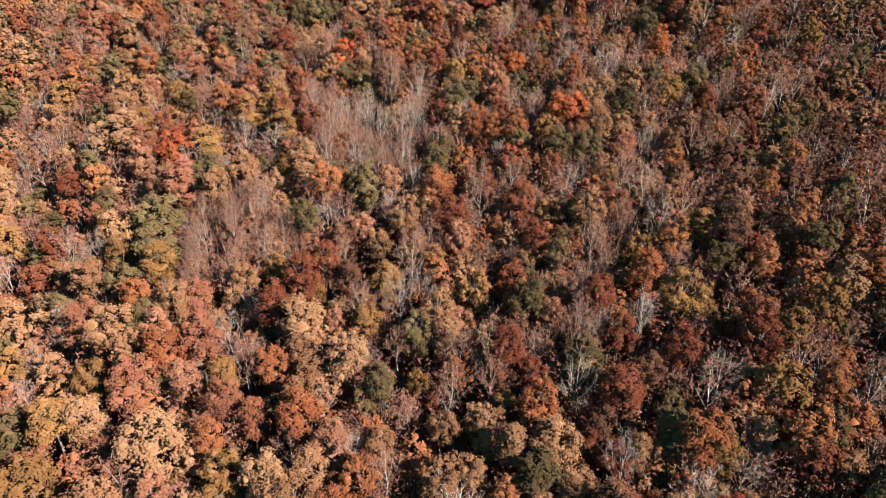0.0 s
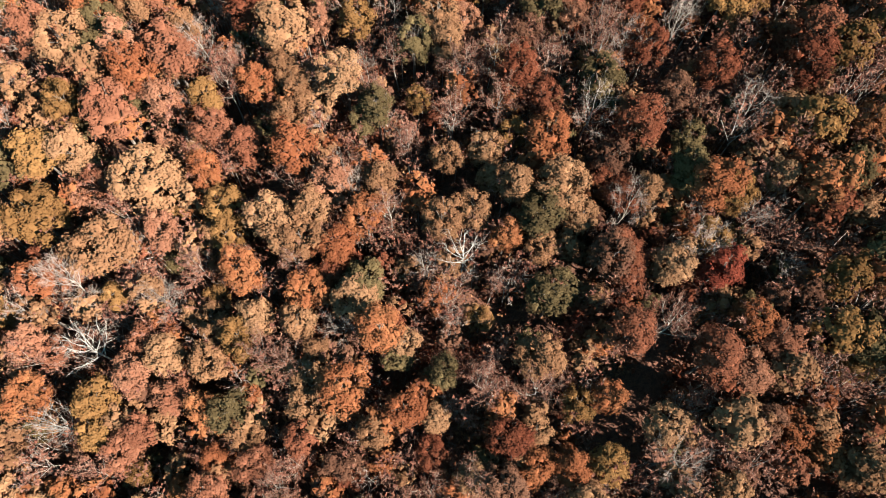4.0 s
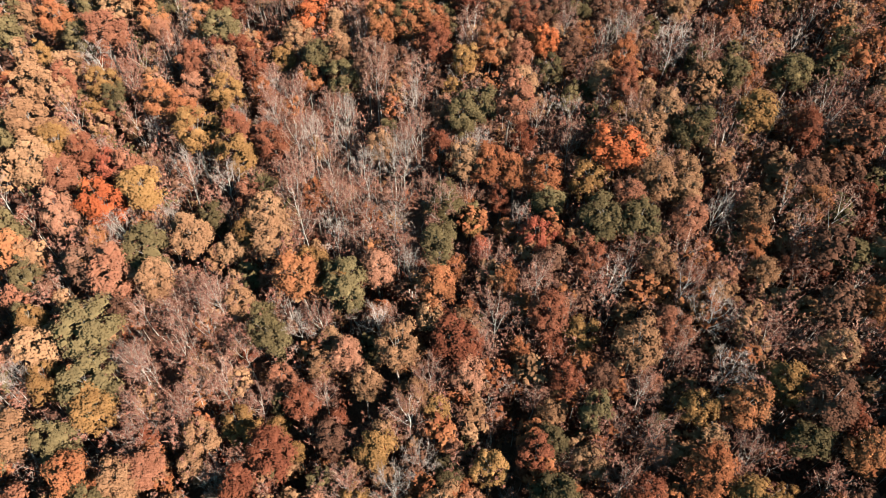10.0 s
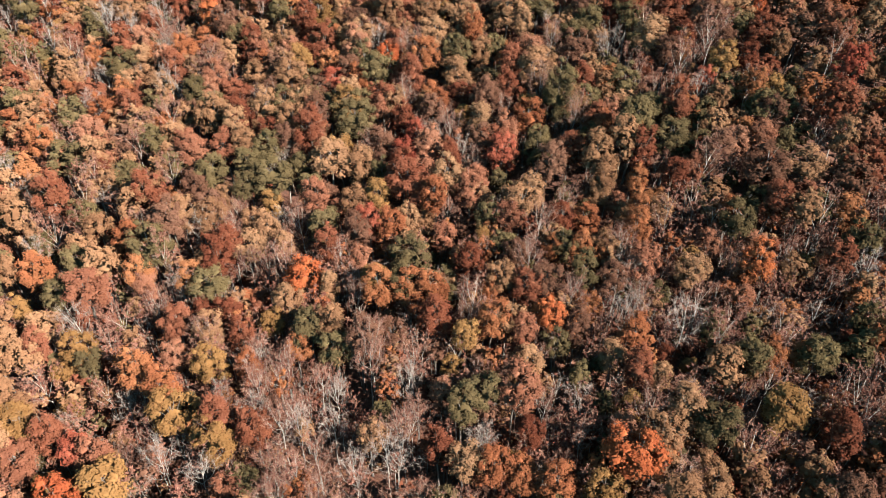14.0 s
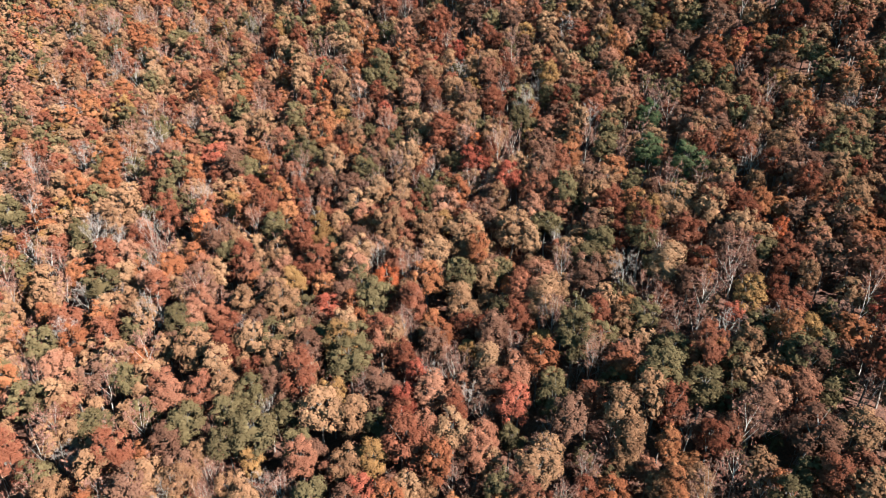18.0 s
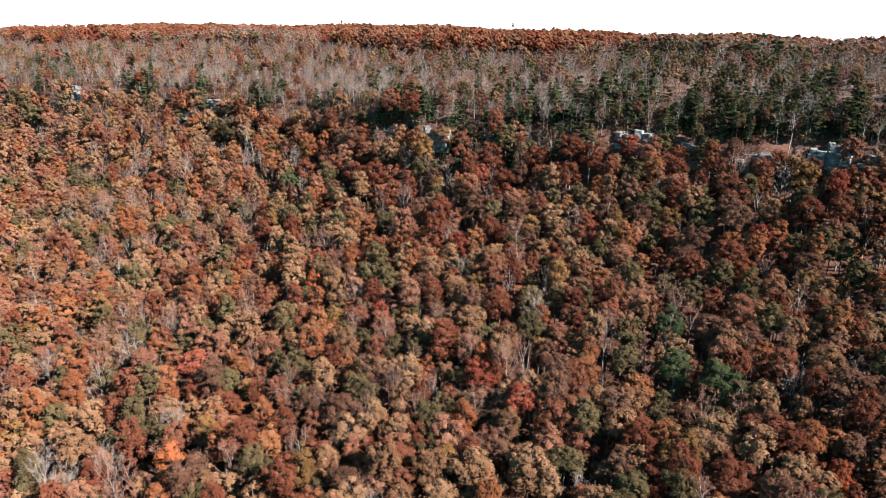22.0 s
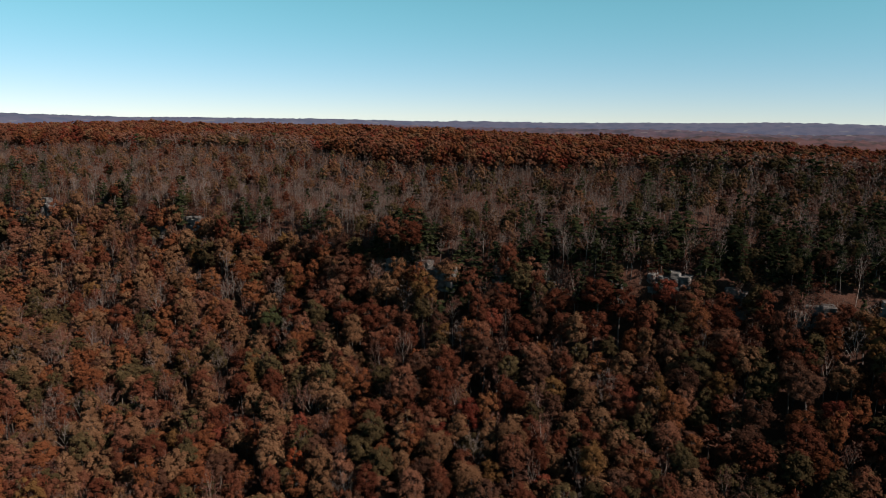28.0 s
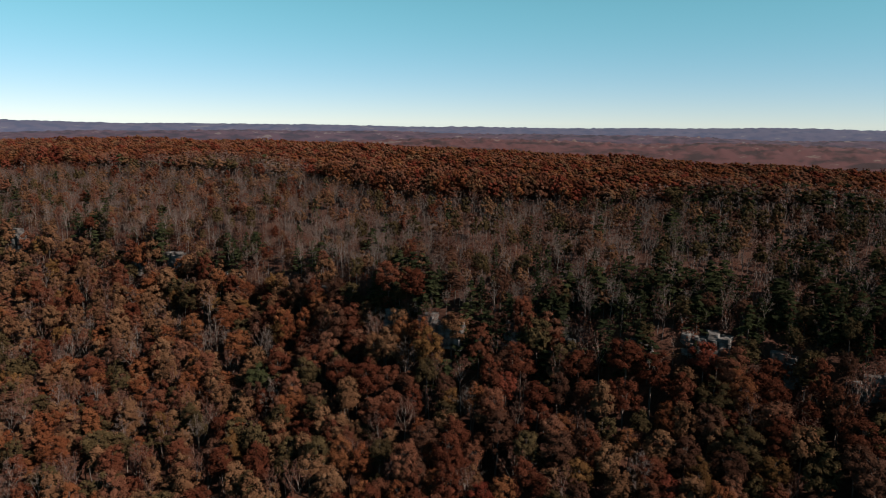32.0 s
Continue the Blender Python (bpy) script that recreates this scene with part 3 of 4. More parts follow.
stand("orange", [(-53.1, 107.2, 1.16), (-27.6, 59.9, 1.08), (-11.9, 63.7, 0.94), (-17.9, 78.6, 1.19), (41.3, 62.1, 0.61), (48.3, 46.5, 0.83), (68.1, 73.8, 0.78), (-10.6, 40.3, 1.13), (-33.8, 40.2, 0.78), (-63.3, 43.6, 1.12), (67.5, 102.1, 0.80), (45.5, 99.8, 1.20)])
stand("bare", [(-55.3, 60.4, 1.45), (2.4, 57.9, 0.70), (50.5, 61.9, 0.73), (2.0, 105.2, 0.98), (-33.5, 97.6, 0.92)])
stand("dead", [(-51.5, 50.4, 1.42), (-56.5, 38.2, 1.21), (-44.5, 67.6, 0.61), (8.4, 59.7, 1.05)])
stand("russet", [(-13.3, 59.2, 0.72), (22.4, 83.5, 0.79), (36.2, 76.9, 1.06), (37.9, 88.2, 0.87), (47.3, 84.8, 0.88), (59.8, 82.2, 1.13), (-18.3, 35.0, 0.85), (13.3, 33.1, 0.91), (-3.2, 52.1, 0.55), (36.4, 97.7, 0.97)])
stand("wisp", [(-2.1, 66.8, 0.93), (36.5, 46.1, 1.11), (53.0, 101.7, 1.00)])
stand("red", [(45.1, 53.8, 0.93), (25.0, 48.6, 0.55)])
stand("brown", [(53.0, 50.1, 0.62), (62.9, 108.7, 1.16)])
stand("olive", [(20.8, 52.6, 1.00), (4.0, 43.0, 0.75), (-50.3, 102.4, 1.00), (60.9, 103.9, 0.91), (40.7, 109.9, 0.55)])
stand("flame", [(40.1, 154.5, 1.35), (29.8, 184.9, 0.90), (-58.9, 156.9, 1.16), (73.6, 194.5, 0.93), (-19.8, 200.0, 1.13)])
stand("tan", [(-78.3, 179.0, 1.45), (-75.2, 168.3, 1.42), (-40.1, 149.0, 1.06), (-65.6, 114.0, 1.19), (-24.3, 147.8, 1.15), (-29.2, 128.2, 0.57), (-3.5, 111.9, 0.59), (-6.6, 118.6, 0.78), (25.1, 112.5, 0.64), (44.8, 135.0, 0.82), (46.3, 141.1, 0.57), (62.3, 143.2, 0.88), (67.9, 117.3, 0.82), (61.4, 131.8, 0.71), (-14.1, 199.1, 0.82), (-4.6, 164.6, 0.84), (61.5, 194.3, 0.98), (29.0, 214.5, 1.18), (59.0, 212.6, 0.89), (-81.9, 192.6, 1.11)])
stand("golden", [(-42.5, 172.4, 1.16), (-51.0, 161.2, 1.45), (-62.1, 123.5, 0.92), (-51.4, 115.9, 1.13), (5.0, 113.7, 0.76), (13.1, 148.3, 0.64), (33.9, 151.5, 0.86), (20.1, 159.1, 0.55), (10.5, 176.9, 0.64), (65.7, 161.8, 1.25), (47.0, 110.3, 0.77), (13.5, 181.9, 0.81), (55.5, 175.1, 0.55), (-37.7, 183.6, 0.93)])
stand("orange", [(-53.1, 183.5, 1.08), (-18.3, 137.4, 1.21), (19.7, 123.4, 0.59), (18.1, 136.1, 0.68), (5.6, 133.3, 1.04), (76.6, 123.3, 0.86), (19.0, 193.2, 0.70), (72.5, 208.7, 0.81), (39.1, 201.6, 0.74), (51.7, 207.0, 0.86), (-80.8, 210.9, 1.17), (10.8, 213.8, 0.57), (-20.2, 185.3, 0.75)])
stand("pink", [(-69.3, 166.0, 1.22), (-53.6, 143.0, 1.45), (-21.1, 121.5, 0.61), (10.5, 118.2, 0.76), (10.7, 209.7, 0.84), (-67.2, 203.1, 1.45)])
stand("olive", [(-48.0, 146.8, 1.36), (-55.9, 131.2, 1.45), (-53.2, 122.3, 1.35), (-73.2, 146.6, 0.77), (27.1, 148.7, 0.78), (54.9, 159.9, 1.07), (31.1, 111.4, 0.76), (16.2, 169.5, 0.92), (-17.2, 188.8, 1.08), (-12.5, 184.2, 0.91), (-2.8, 171.5, 0.59), (34.8, 174.9, 0.59), (3.1, 203.1, 1.12), (-16.5, 214.2, 1.20), (-55.1, 212.4, 1.27), (-40.4, 201.8, 1.19), (20.5, 214.1, 0.81), (65.4, 173.5, 0.89)])
stand("russet", [(-26.4, 168.6, 0.96), (26.1, 116.7, 0.77), (8.1, 123.6, 1.23), (7.8, 159.9, 0.94), (44.4, 172.8, 0.87), (36.0, 210.0, 0.77), (15.2, 200.8, 0.96), (-46.4, 194.5, 1.02), (-35.1, 195.7, 0.80)])
stand("bare", [(-43.0, 164.2, 0.98), (-35.2, 162.0, 0.95), (-17.2, 128.4, 0.81), (36.0, 132.3, 0.93), (49.2, 123.5, 1.16), (51.0, 114.1, 1.14), (14.8, 160.0, 0.94), (-11.5, 173.9, 0.88), (54.9, 180.6, 1.15), (44.4, 184.4, 1.01)])
stand("brown", [(-12.2, 110.2, 0.77), (32.8, 117.1, 0.77)])
stand("red", [(23.8, 141.5, 0.89), (14.9, 142.4, 0.63), (-60.4, 169.4, 0.83)])
stand("wisp", [(3.5, 179.0, 1.01), (-7.8, 194.1, 0.79)])
stand("flame", [(-58.5, 303.1, 1.22), (-3.0, 275.6, 1.11), (28.3, 270.5, 0.74), (98.6, 275.3, 0.72), (-31.3, 386.4, 0.81), (24.2, 329.5, 0.92)])
stand("holly", [(84.5, 306.0, 1.45), (74.4, 314.0, 1.45), (79.6, 331.3, 1.44), (-51.4, 458.7, 1.44)])
stand("pink", [(-13.8, 222.8, 0.73), (-50.4, 242.0, 1.22), (-54.1, 247.5, 0.94), (-214.3, 582.8, 1.45), (-190.9, 522.9, 1.45), (-96.1, 391.6, 0.87), (7.5, 237.5, 1.22), (73.9, 367.1, 1.34)])
stand("tan", [(-8.7, 223.5, 1.07), (-16.2, 234.2, 1.45), (-49.4, 255.1, 1.28), (-41.1, 228.7, 0.77), (89.7, 216.2, 1.32), (-38.9, 270.4, 1.17), (34.9, 259.2, 1.42), (15.6, 267.8, 1.12), (2.9, 269.9, 0.95), (-0.3, 304.6, 1.29), (11.2, 284.2, 1.19), (22.4, 273.3, 1.14), (31.4, 290.7, 1.42), (61.3, 304.4, 1.32), (111.9, 306.4, 1.44), (32.8, 375.4, 1.45), (-55.0, 365.2, 1.45), (78.2, 242.0, 0.73), (98.5, 259.0, 0.81), (30.1, 221.3, 0.93), (39.9, 255.7, 0.73), (-242.1, 611.0, 1.45), (59.5, 378.7, 1.14), (10.5, 343.5, 1.09), (19.8, 361.9, 1.39), (40.1, 316.8, 1.00), (18.2, 290.2, 1.45), (-70.6, 222.5, 0.95), (-87.2, 236.5, 1.04), (-71.7, 236.8, 1.00)])
stand("tan", [(-11.8, 305.2, 1.18), (-85.5, 314.0, 1.32), (-59.8, 281.4, 1.01), (-56.3, 285.3, 0.62), (-38.1, 287.4, 0.89), (35.9, 311.3, 1.25), (73.7, 287.7, 1.45), (66.3, 265.5, 1.42), (43.5, 276.5, 1.10), (55.8, 272.9, 0.92), (100.7, 297.3, 0.77), (35.7, 284.5, 0.95), (39.8, 264.8, 1.05), (107.9, 272.5, 0.82), (102.7, 265.4, 0.60), (-28.4, 414.1, 1.30), (-107.1, 417.2, 1.45), (-39.5, 400.8, 1.01), (17.3, 384.4, 1.15), (56.2, 392.5, 1.19), (25.3, 379.4, 0.91)])
stand("russet", [(1.4, 223.8, 1.45), (41.0, 231.1, 1.11), (58.9, 290.6, 1.25), (13.0, 336.7, 1.45), (92.2, 283.0, 1.28), (112.6, 291.1, 1.15), (106.2, 355.8, 1.40), (-5.8, 465.6, 1.45), (-18.3, 465.0, 1.45), (100.9, 307.8, 1.26), (53.6, 419.5, 1.45), (63.6, 405.2, 1.45), (37.2, 427.2, 1.45), (72.8, 410.5, 1.45), (99.6, 386.5, 1.45), (133.5, 361.5, 1.45), (4.4, 454.0, 1.31), (66.6, 415.3, 1.45), (-31.1, 430.2, 1.25), (-11.7, 438.9, 1.45), (-30.4, 456.5, 1.45), (-78.1, 304.2, 1.02), (-27.0, 296.8, 0.81), (-27.8, 331.7, 0.93), (106.4, 300.4, 1.11), (85.9, 289.6, 1.03), (96.5, 263.3, 1.14), (88.8, 254.3, 0.92), (-54.7, 421.6, 1.23), (-71.7, 433.2, 1.16)])
stand("russet", [(-93.0, 433.4, 1.34), (-124.8, 492.5, 1.45), (-44.0, 459.7, 1.45), (-21.4, 444.4, 1.45), (-32.6, 438.8, 1.00), (3.8, 394.4, 1.19), (-89.2, 402.1, 1.09), (-78.3, 399.6, 1.32), (-37.4, 379.2, 1.06), (102.7, 397.6, 1.26), (39.9, 413.5, 1.45), (32.3, 352.0, 1.45), (116.3, 378.8, 1.45), (63.5, 349.4, 1.24), (54.5, 410.2, 1.26)])
stand("red", [(2.0, 235.9, 1.12), (25.0, 231.3, 1.10), (4.2, 243.2, 0.85), (101.5, 280.0, 0.55), (119.1, 360.8, 1.16), (77.6, 249.2, 0.74), (22.7, 321.2, 1.29), (-63.9, 347.1, 1.42), (21.3, 392.2, 1.07)])
stand("golden", [(-14.5, 240.9, 0.98), (-31.0, 225.2, 0.75), (90.8, 242.4, 0.95), (58.4, 234.8, 0.78), (-29.0, 275.4, 1.08), (41.3, 332.9, 0.86)])
stand("olive", [(-29.8, 229.9, 1.45), (-36.9, 236.9, 1.17), (-46.4, 234.8, 1.18), (-63.4, 249.1, 1.08), (-10.0, 247.3, 1.38), (34.7, 239.8, 0.78), (64.2, 229.9, 1.32), (59.7, 240.5, 1.18), (-57.1, 241.4, 0.84), (-30.7, 256.3, 1.27), (-81.1, 284.9, 1.34), (47.3, 248.5, 0.88), (33.6, 232.0, 0.98), (-51.7, 338.3, 1.03), (91.6, 346.0, 1.18), (-27.8, 347.4, 1.14), (-108.3, 479.1, 1.11), (87.8, 400.7, 1.36), (-9.4, 255.4, 1.15), (-125.0, 323.4, 1.45), (-37.1, 341.6, 1.10), (-10.7, 350.2, 0.98), (50.5, 300.5, 0.82), (53.5, 280.1, 1.12), (-102.0, 444.3, 1.45), (-148.2, 452.5, 1.45), (-29.7, 449.9, 0.88), (90.5, 387.3, 1.45), (76.8, 361.3, 1.11)])
stand("orange", [(-62.6, 256.8, 0.89), (-78.8, 272.3, 1.20), (29.7, 276.6, 0.59), (-18.8, 273.4, 0.97), (-94.8, 278.9, 0.92), (17.0, 307.3, 1.09), (56.3, 329.3, 0.86), (105.2, 291.8, 0.69), (-15.6, 381.7, 0.73), (-61.8, 384.5, 1.45), (54.4, 220.3, 0.80), (32.3, 244.1, 1.18), (-44.2, 307.6, 1.36), (-15.1, 323.8, 0.60), (53.1, 320.7, 1.22), (64.2, 310.9, 1.19), (109.1, 350.5, 1.10), (108.8, 361.9, 1.14), (-12.9, 414.8, 1.14), (-63.7, 480.9, 1.45), (-50.0, 346.0, 1.39), (-79.4, 359.8, 1.02), (-117.3, 445.3, 1.45), (-114.9, 405.1, 1.45), (-70.9, 341.2, 1.18), (-72.5, 496.7, 1.42), (-84.5, 498.6, 1.29), (73.5, 398.8, 1.01), (9.0, 399.3, 1.09), (28.8, 281.5, 0.55)])
stand("orange", [(-115.6, 305.1, 0.83), (-51.6, 320.0, 0.92), (-62.8, 287.4, 1.24), (-19.8, 286.6, 0.97), (75.3, 263.0, 0.74), (-30.5, 376.8, 0.93), (-14.0, 374.0, 0.68), (-62.5, 402.6, 1.05), (82.3, 366.9, 0.80)])
stand("brown", [(20.1, 238.4, 1.13), (79.5, 216.6, 1.45), (125.3, 345.6, 1.45), (-24.1, 319.7, 1.17), (90.1, 326.8, 1.45), (84.1, 384.9, 1.45), (27.5, 409.6, 1.45), (47.7, 264.3, 1.20), (-30.9, 322.8, 0.90), (116.8, 296.3, 1.34), (81.6, 268.4, 1.12), (5.9, 415.2, 1.28), (94.7, 361.4, 1.35), (100.9, 368.1, 1.16), (74.2, 388.5, 1.19), (114.8, 369.0, 1.42), (43.3, 399.4, 1.45)])
stand("bare", [(15.5, 235.0, 0.88), (-111.4, 351.3, 1.45), (-83.0, 302.0, 1.14), (-83.5, 349.1, 1.31)])
stand("wisp", [(-25.8, 307.5, 1.20), (-10.3, 312.7, 0.85), (-7.7, 293.6, 0.79)])

spots = np.array(FEATURES)
near, middle, low, far = [], [], [], []
STEP = 5.7
for row in range(0, 190):
    y0 = -20 + row * STEP * 0.866
    half = 78 + 0.44 * max(y0, 0)
    count = int(half / STEP)
    for col in range(-count, count + 1):
        x = (col + 0.5 * (row % 2)) * STEP + rng.uniform(-2.2, 2.2)
        y = y0 + rng.uniform(-2.2, 2.2)
        u, v = uv_of(x, y)
        w = float(bluff_u(u, v))
        if u > 800 or u > 690 and v > 420:
            continue
        if w < 300 and y < 215 + 12 * math.sin(x / 17):
            kind, s = pick(MIX_GOLD if x < -22 - 14 * rng.random() and y < 115 else MIX_SUNNY if x < 10 - 25 * rng.random() else MIX_SLOPE), rng.uniform(0.62, 1.08)
        elif w < 395:
            kind, s = pick(MIX_PALE if x < -25 - 60 * rng.random() else MIX_UPPER), rng.uniform(0.8, 1.2) if w < 378 else rng.uniform(1.0, 1.28)
        elif w < 425:
            kind, s = pick(MIX_BLUFF if v < 250 else MIX_ABOVE), rng.uniform(0.5, 0.85)
        elif w < 505 + 30 * math.sin(v / 60):
            kind, s = pick(MIX_HOLLOW if v < 215 + 60 * rng.random() else MIX_ABOVE), rng.uniform(0.55, 0.85)
        else:
            kind, s = pick(MIX_PLATEAU), rng.uniform(0.9, 1.2)
        if any((x - gx) ** 2 + (y - gy) ** 2 < 16 for gx, gy in GAPS):
            continue
        if any((x - gx) ** 2 + (y - gy) ** 2 < gr * gr for gx, gy, gr in THIN):
            kind, s = ("bare", "wisp")[int(rng.random() < 0.8)], rng.uniform(0.85, 1.05)
        if w > 372 and before_rock(x, y):
            continue
        if w < 395 and ((spots[:, 0] - x) ** 2 + (spots[:, 1] - y) ** 2 < (1.6 + 0.62 * spots[:, 2]) ** 2).any():
            continue
        item = (kind, x, y, s, rng.uniform(0, 6.28), rng.uniform(0.9, 1.12) if w < 200 else rng.uniform(0.78, 1.16), int(rng.integers(VARIANTS)))
        if w < 430 and abs(x) < 70 + 0.22 * y:
            near.append(item)
        elif w < 500:
            low.append(item)
        elif rng.random() < 0.72:
            wide = rng.uniform(1.15, 1.5)
            far.append((*item[:3], wide, item[4], rng.uniform(0.86, 1.0) / wide, item[6]))
near.sort(key=lambda r: abs(r[1]) + 0.15 * abs(r[2] - 180))
for item in near:
    if counted.get(item[0], 0) < LIMIT.get(item[0], 290):
        counted[item[0]] = counted.get(item[0], 0) + 1
        plant(*item, int(abs(item[1]) > 45 + 0.2 * item[2]))
    else:
        middle.append(item)
grove("forest_slope", "dense mixed autumn forest covering the slope", middle, 1)
grove("forest_edge", "autumn forest on the outer slopes and above the bluff", low, 2)
grove("forest_plateau", "dense russet autumn forest on the plateau", far, 3)

# pines crowd the foot and the edge of the bluff
PINES = [(515, 410, 20, 9), (452, 408, 15, 9), (456, 430, 9, 4), (394, 406, 11, 7), (341, 400, 12, 8), (243, 404, 15, 20), (214, 401, 11, 12), (193, 404, 10, 9), (170, 404, 12, 13), (153, 410, 11, 11), (137, 411, 12, 13), (121, 414, 9, 9), (103, 440, 22, 13), (98, 416, 15, 15), (72, 412, 14, 13),
         (269, 425, 8, 4), (160, 468, 16, 9), (205, 486, 9, 3), (55, 420, 16, 14), (60, 455, 25, 8), (20, 425, 30, 14), (560, 425, 30, 12), (300, 410, 14, 4), (425, 404, 12, 4)]  # along, uphill, spread, trees
pines = []
for v0, w0, spread, count in PINES:
    for k in range(count):
        v, w = v0 + spread * rng.uniform(-1, 1), w0 + rng.uniform(-12, 8)
        u = w + float(np.interp(v, BLUFF_V, BLUFF_OFF)) * min(1, max(0, (470 - w) / 60))
        x, y = UX * u - UY * v, UY * u + UX * v
        if before_rock(x, y):
            continue
        pines.append(("pine", x, y, rng.uniform(0.95, 1.45), rng.uniform(0, 6.28), rng.uniform(0.48, 0.68), k % VARIANTS))
for x, y, scale, turn, tall, variant in [p[1:] for p in pines]:
    plant("pine", x, y, scale, turn, tall, variant, 1)

# thin grey growth on the slope above the bluff
thicket = []
for k in range(2500):
    v, w = rng.uniform(-60, 640), 396 + 124 * rng.random() ** 1.1
    x, y = UX * w - UY * v, UY * w + UX * v
    if before_rock(x, y):
        continue
    thicket.append((("bare", "bare", "bare", "tan", "bare", "bare", "wisp", "bare")[k % 8], x, y, rng.uniform(0.38, 0.7), rng.uniform(0, 6.28), rng.uniform(0.8, 1.1), k % VARIANTS))
scrub = []
for k in range(1500):
    v, w = rng.uniform(-60, 620), rng.uniform(386, 434)
    x, y = UX * w - UY * v, UY * w + UX * v
    scrub.append((("bush", "rust_bush", "tan_bush")[k % 3], x, y, rng.uniform(1.1, 2.2), rng.uniform(0, 6.28), rng.uniform(0.6, 1.1), k % VARIANTS))
grove("bluff_scrub", "low red-brown scrub on the ledges of the bluff", scrub, 3)
grove("bluff_thicket", "thin grey leafless growth above the bluff", thicket, 2)

saplings, shrubs = [], []
for k in range(6200):
    y = rng.uniform(-5, 345)
    x = rng.uniform(-1, 1) * (78 + 0.3 * y)
    if uv_of(x, y)[0] > 392 or any((x - gx) ** 2 + (y - gy) ** 2 < 20 for gx, gy in GAPS) or k % 5 < 3 and any((x - gx) ** 2 + (y - gy) ** 2 < gr * gr for gx, gy, gr in THIN):
        continue
    if k % 2 == 0 and (y < 205 or k % 6 == 0):
        saplings.append((("wisp", "wisp", "wisp", "bare", "wisp", "brown", "wisp", "olive", "wisp", "russet", "wisp")[(k // 2) % 11], x, y, rng.uniform(0.42, 0.74), rng.uniform(0, 6.28), rng.uniform(0.85, 1.1), k % VARIANTS))
    else:
        shrubs.append((("bush", "tan_bush", "bush", "rust_bush")[(k // 2) % 4], x, y, rng.uniform(0.7, 1.6), rng.uniform(0, 6.28), rng.uniform(0.7, 1.2), k % VARIANTS))
for k in range(4200):  # the lower slope, where slim trees close the gaps between the crowns
    x, y = rng.uniform(-78, 120), rng.uniform(-16, 212)
    if any((x - gx) ** 2 + (y - gy) ** 2 < 20 for gx, gy in GAPS):
        continue
    if k % 5 < 3:
        saplings.append((("wisp", "wisp", "wisp", "tan", "wisp", "bare", "wisp", "orange")[(k // 5) % 8], x, y, rng.uniform(0.5, 0.86), rng.uniform(0, 6.28), rng.uniform(0.85, 1.05), k % VARIANTS))
    else:
        shrubs.append((("bush", "rust_bush", "tan_bush")[k % 3], x, y, rng.uniform(1.1, 2.0), rng.uniform(0, 6.28), rng.uniform(0.7, 1.1), k % VARIANTS))
grove("saplings", "half-grown saplings with sparse red-brown leaves", saplings, 2)
grove("undergrowth", "low shrubs under the trees", shrubs, 3)

# ---- the forest goes on to the sides and behind ----
around = []
for row in range(0, 112):
    y0 = -300 + row * 9.9
    for col in range(-54, 55):
        x, y = (col + 0.5 * (row % 2)) * 11.5 + rng.uniform(-3, 3), y0 + rng.uniform(-3, 3)
        u, v = uv_of(x, y)
        if y > -24 and abs(x) < 80 + 0.44 * max(y, 0) or u > 800 or u > 690 and v > 420:
            continue
        around.append((("russet", "tan", "pink", "olive", "brown", "wisp", "orange")[int(rng.integers(7))], x, y, rng.uniform(1.5, 2.0), rng.uniform(0, 6.28), rng.uniform(0.48, 0.6), int(rng.integers(VARIANTS))))
grove("forest_around", "autumn forest on the slopes all around", around, 4)

# ---- rock of the bluff ----


def block(rng, size):
    """A weathered, squarish block with broken corners and bedding lines."""
    bm = bmesh.new()
    bmesh.ops.create_cube(bm, size=1.0)
    bmesh.ops.bevel(bm, geom=bm.edges[:], offset=0.10, segments=1, affect="EDGES")
    bmesh.ops.subdivide_edges(bm, edges=bm.edges[:], cuts=1, use_grid_fill=True)
    off = Vector(rng.uniform(-50, 50, 3))
    for vert in bm.verts:
        q = Vector((vert.co.x * size[0], vert.co.y * size[1], vert.co.z * size[2]))
        q += Vector((noise.noise(q * 0.6 + off), noise.noise(q * 0.6 - off), 0.5 * noise.noise(q * 0.9 + off))) * 0.45
        vert.co = q
    me = bpy.data.meshes.new("ledge")
    bm.to_mesh(me)
    bm.free()
    me.materials.append(ROCK)
    return me


def outcrop(x, y, width, height, foot, seed):
    """A broken face of the cliff: beds of blocks stacked on one another, stepping back uphill."""
    rng = np.random.default_rng(seed)
    root = tagged(new("rock_outcrop"), "pale grey weathered sandstone outcrop on the bluff", "rock", "outcrops along the bluff")
    root.matrix_world = Matrix.LocRotScale((x, y, foot), Euler((0, 0, math.atan2(UX, -UY))), None)
    along = -width / 2
    while along < width / 2:
        wide = rng.uniform(2.0, 4.4)
        top, z, face = height * rng.uniform(0.45, 1.0) * (1 - 0.5 * abs(along + wide / 2) / width), -3.0, rng.uniform(-1.2, 1.2)
        while z < top:
            tall = rng.uniform(1.3, 3.0)
            ob = new("ledge", block(rng, (wide * rng.uniform(0.95, 1.15), rng.uniform(3.5, 5.0), tall * 1.06)))
            ob.parent = root
            ob.location = (along + wide / 2, face + rng.uniform(-0.4, 0.4) - 0.18 * z, z + tall / 2)
            ob.rotation_euler = (rng.uniform(-0.06, 0.06), rng.uniform(-0.06, 0.06), rng.uniform(-0.22, 0.22))
            z += tall
        along += wide
    return root


for k, row in enumerate(OUTCROPS):
    outcrop(*row, 300 + k)

# ---- low country beyond the plateau ----


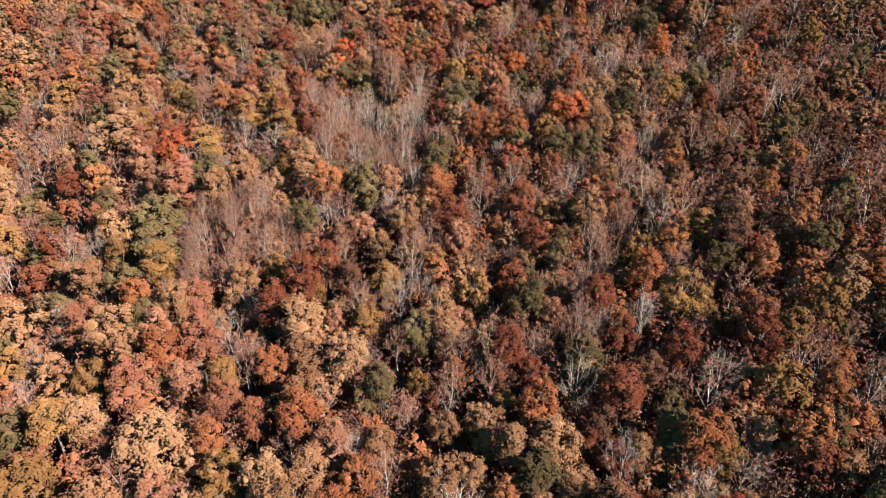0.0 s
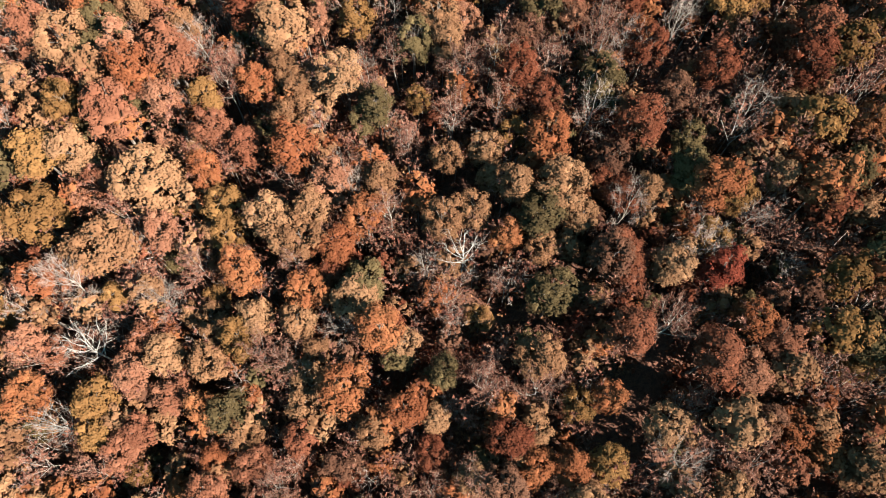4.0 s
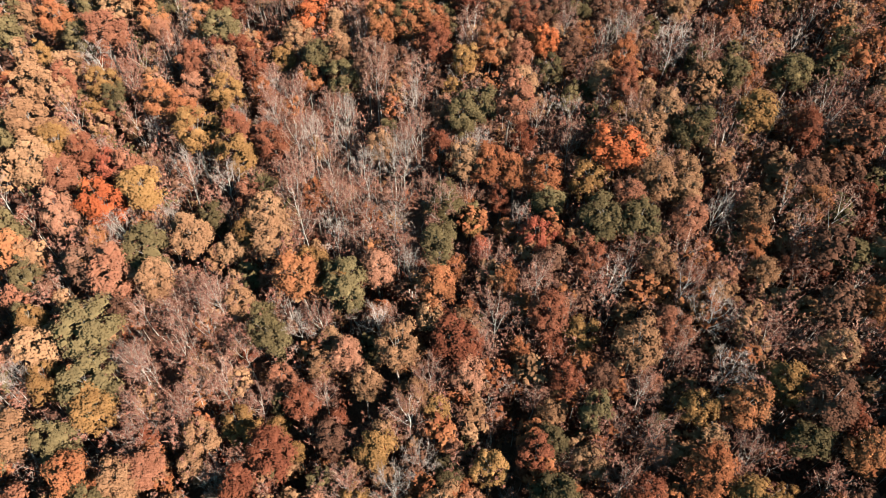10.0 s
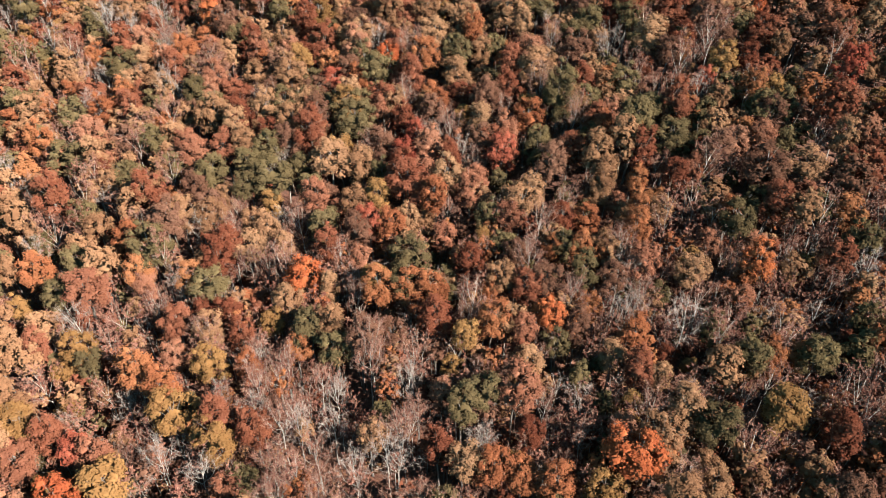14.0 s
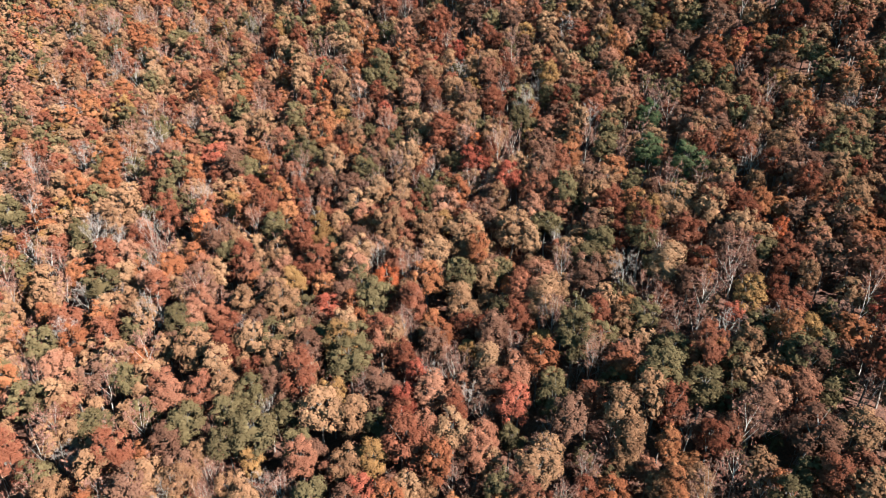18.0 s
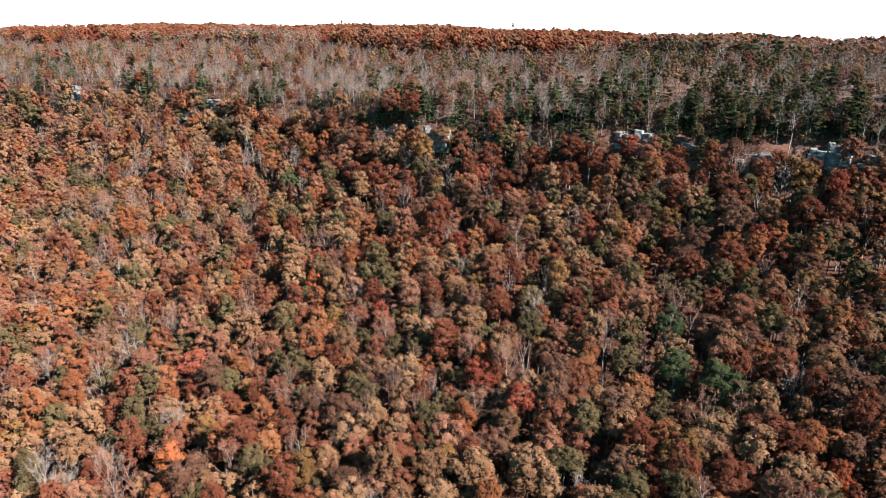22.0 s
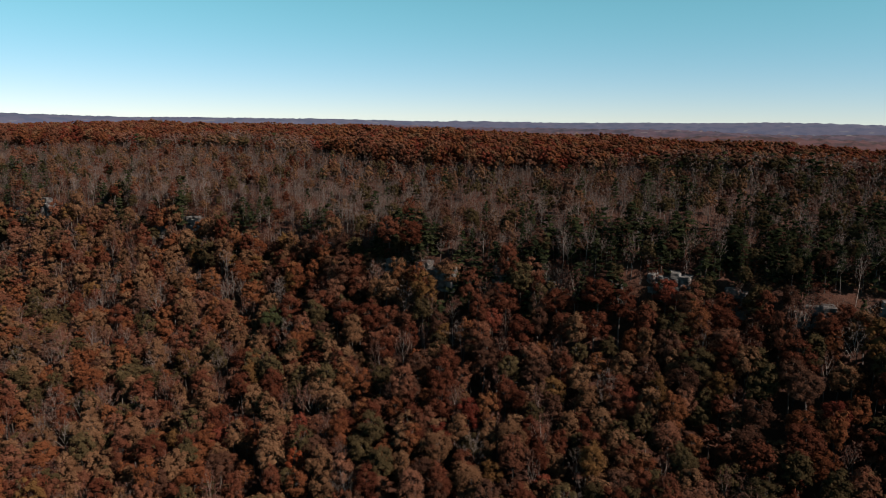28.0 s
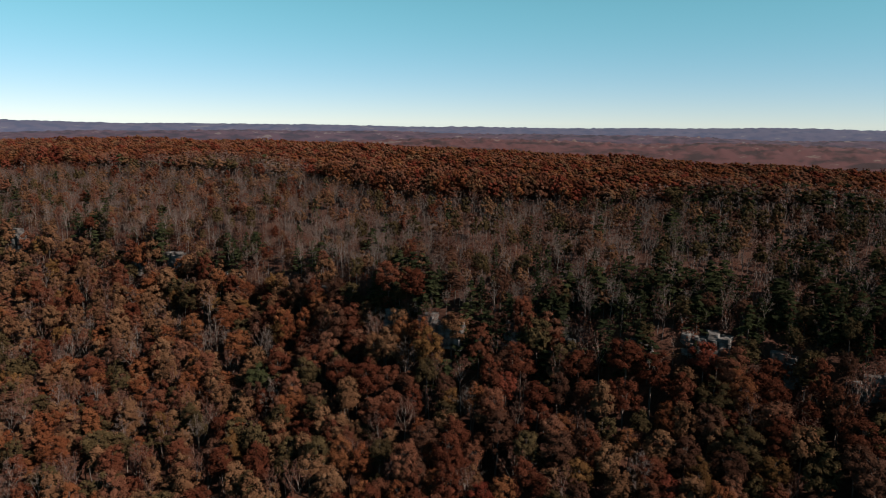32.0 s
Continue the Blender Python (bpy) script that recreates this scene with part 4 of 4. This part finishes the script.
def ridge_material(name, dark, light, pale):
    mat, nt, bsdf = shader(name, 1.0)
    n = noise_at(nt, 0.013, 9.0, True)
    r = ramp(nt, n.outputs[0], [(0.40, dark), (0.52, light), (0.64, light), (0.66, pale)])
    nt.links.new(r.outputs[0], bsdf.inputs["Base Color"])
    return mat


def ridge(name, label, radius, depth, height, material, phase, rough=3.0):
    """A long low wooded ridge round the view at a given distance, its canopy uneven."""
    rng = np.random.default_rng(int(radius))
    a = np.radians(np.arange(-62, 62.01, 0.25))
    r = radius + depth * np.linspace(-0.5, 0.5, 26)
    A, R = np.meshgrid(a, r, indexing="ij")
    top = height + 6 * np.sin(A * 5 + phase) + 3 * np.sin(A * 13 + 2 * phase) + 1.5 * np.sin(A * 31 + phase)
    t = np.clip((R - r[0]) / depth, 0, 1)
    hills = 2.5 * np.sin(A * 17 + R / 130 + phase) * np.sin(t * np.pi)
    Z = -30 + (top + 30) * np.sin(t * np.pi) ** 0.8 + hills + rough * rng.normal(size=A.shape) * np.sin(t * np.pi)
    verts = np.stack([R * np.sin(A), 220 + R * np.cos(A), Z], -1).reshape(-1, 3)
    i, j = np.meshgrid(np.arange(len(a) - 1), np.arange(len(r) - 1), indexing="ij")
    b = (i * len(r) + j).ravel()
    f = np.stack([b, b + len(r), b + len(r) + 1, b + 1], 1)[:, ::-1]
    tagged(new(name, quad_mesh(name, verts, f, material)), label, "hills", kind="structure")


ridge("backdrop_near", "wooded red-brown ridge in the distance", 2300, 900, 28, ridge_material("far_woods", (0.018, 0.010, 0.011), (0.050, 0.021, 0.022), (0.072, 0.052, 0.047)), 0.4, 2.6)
# haze of distance is mixed into these base colours: purple, then blue
ridge("backdrop_middle", "hazy purple-brown wooded ridge in the distance", 3200, 900, 40, ridge_material("farther_hazed_woods", (0.020, 0.018, 0.028), (0.044, 0.029, 0.041), (0.08, 0.070, 0.070)), 2.1, 2.6)
ridge("backdrop_far", "hazy blue ridge on the horizon", 4200, 900, 70, ridge_material("farthest_hazed_woods", (0.034, 0.043, 0.074), (0.048, 0.052, 0.082), (0.070, 0.074, 0.092)), 4.4, 2.0)

clumps = []
for k in range(5000):
    r = 620 + 1500 * rng.random() ** 1.3
    a = rng.uniform(-0.68, 0.68) - 0.05
    x, y = r * math.sin(a), 220 + r * math.cos(a)
    if uv_of(x, y)[0] > 700:
        clumps.append((("russet", "brown", "brown", "wisp", "tan", "russet", "olive")[k % 7], x, y, rng.uniform(0.8, 1.2) * (1 + r / 2500), rng.uniform(0, 6.28), 0.85 / (1 + r / 2500), k % VARIANTS))
grove("forest_far", "autumn woods in the low country beyond the plateau", clumps, 4)
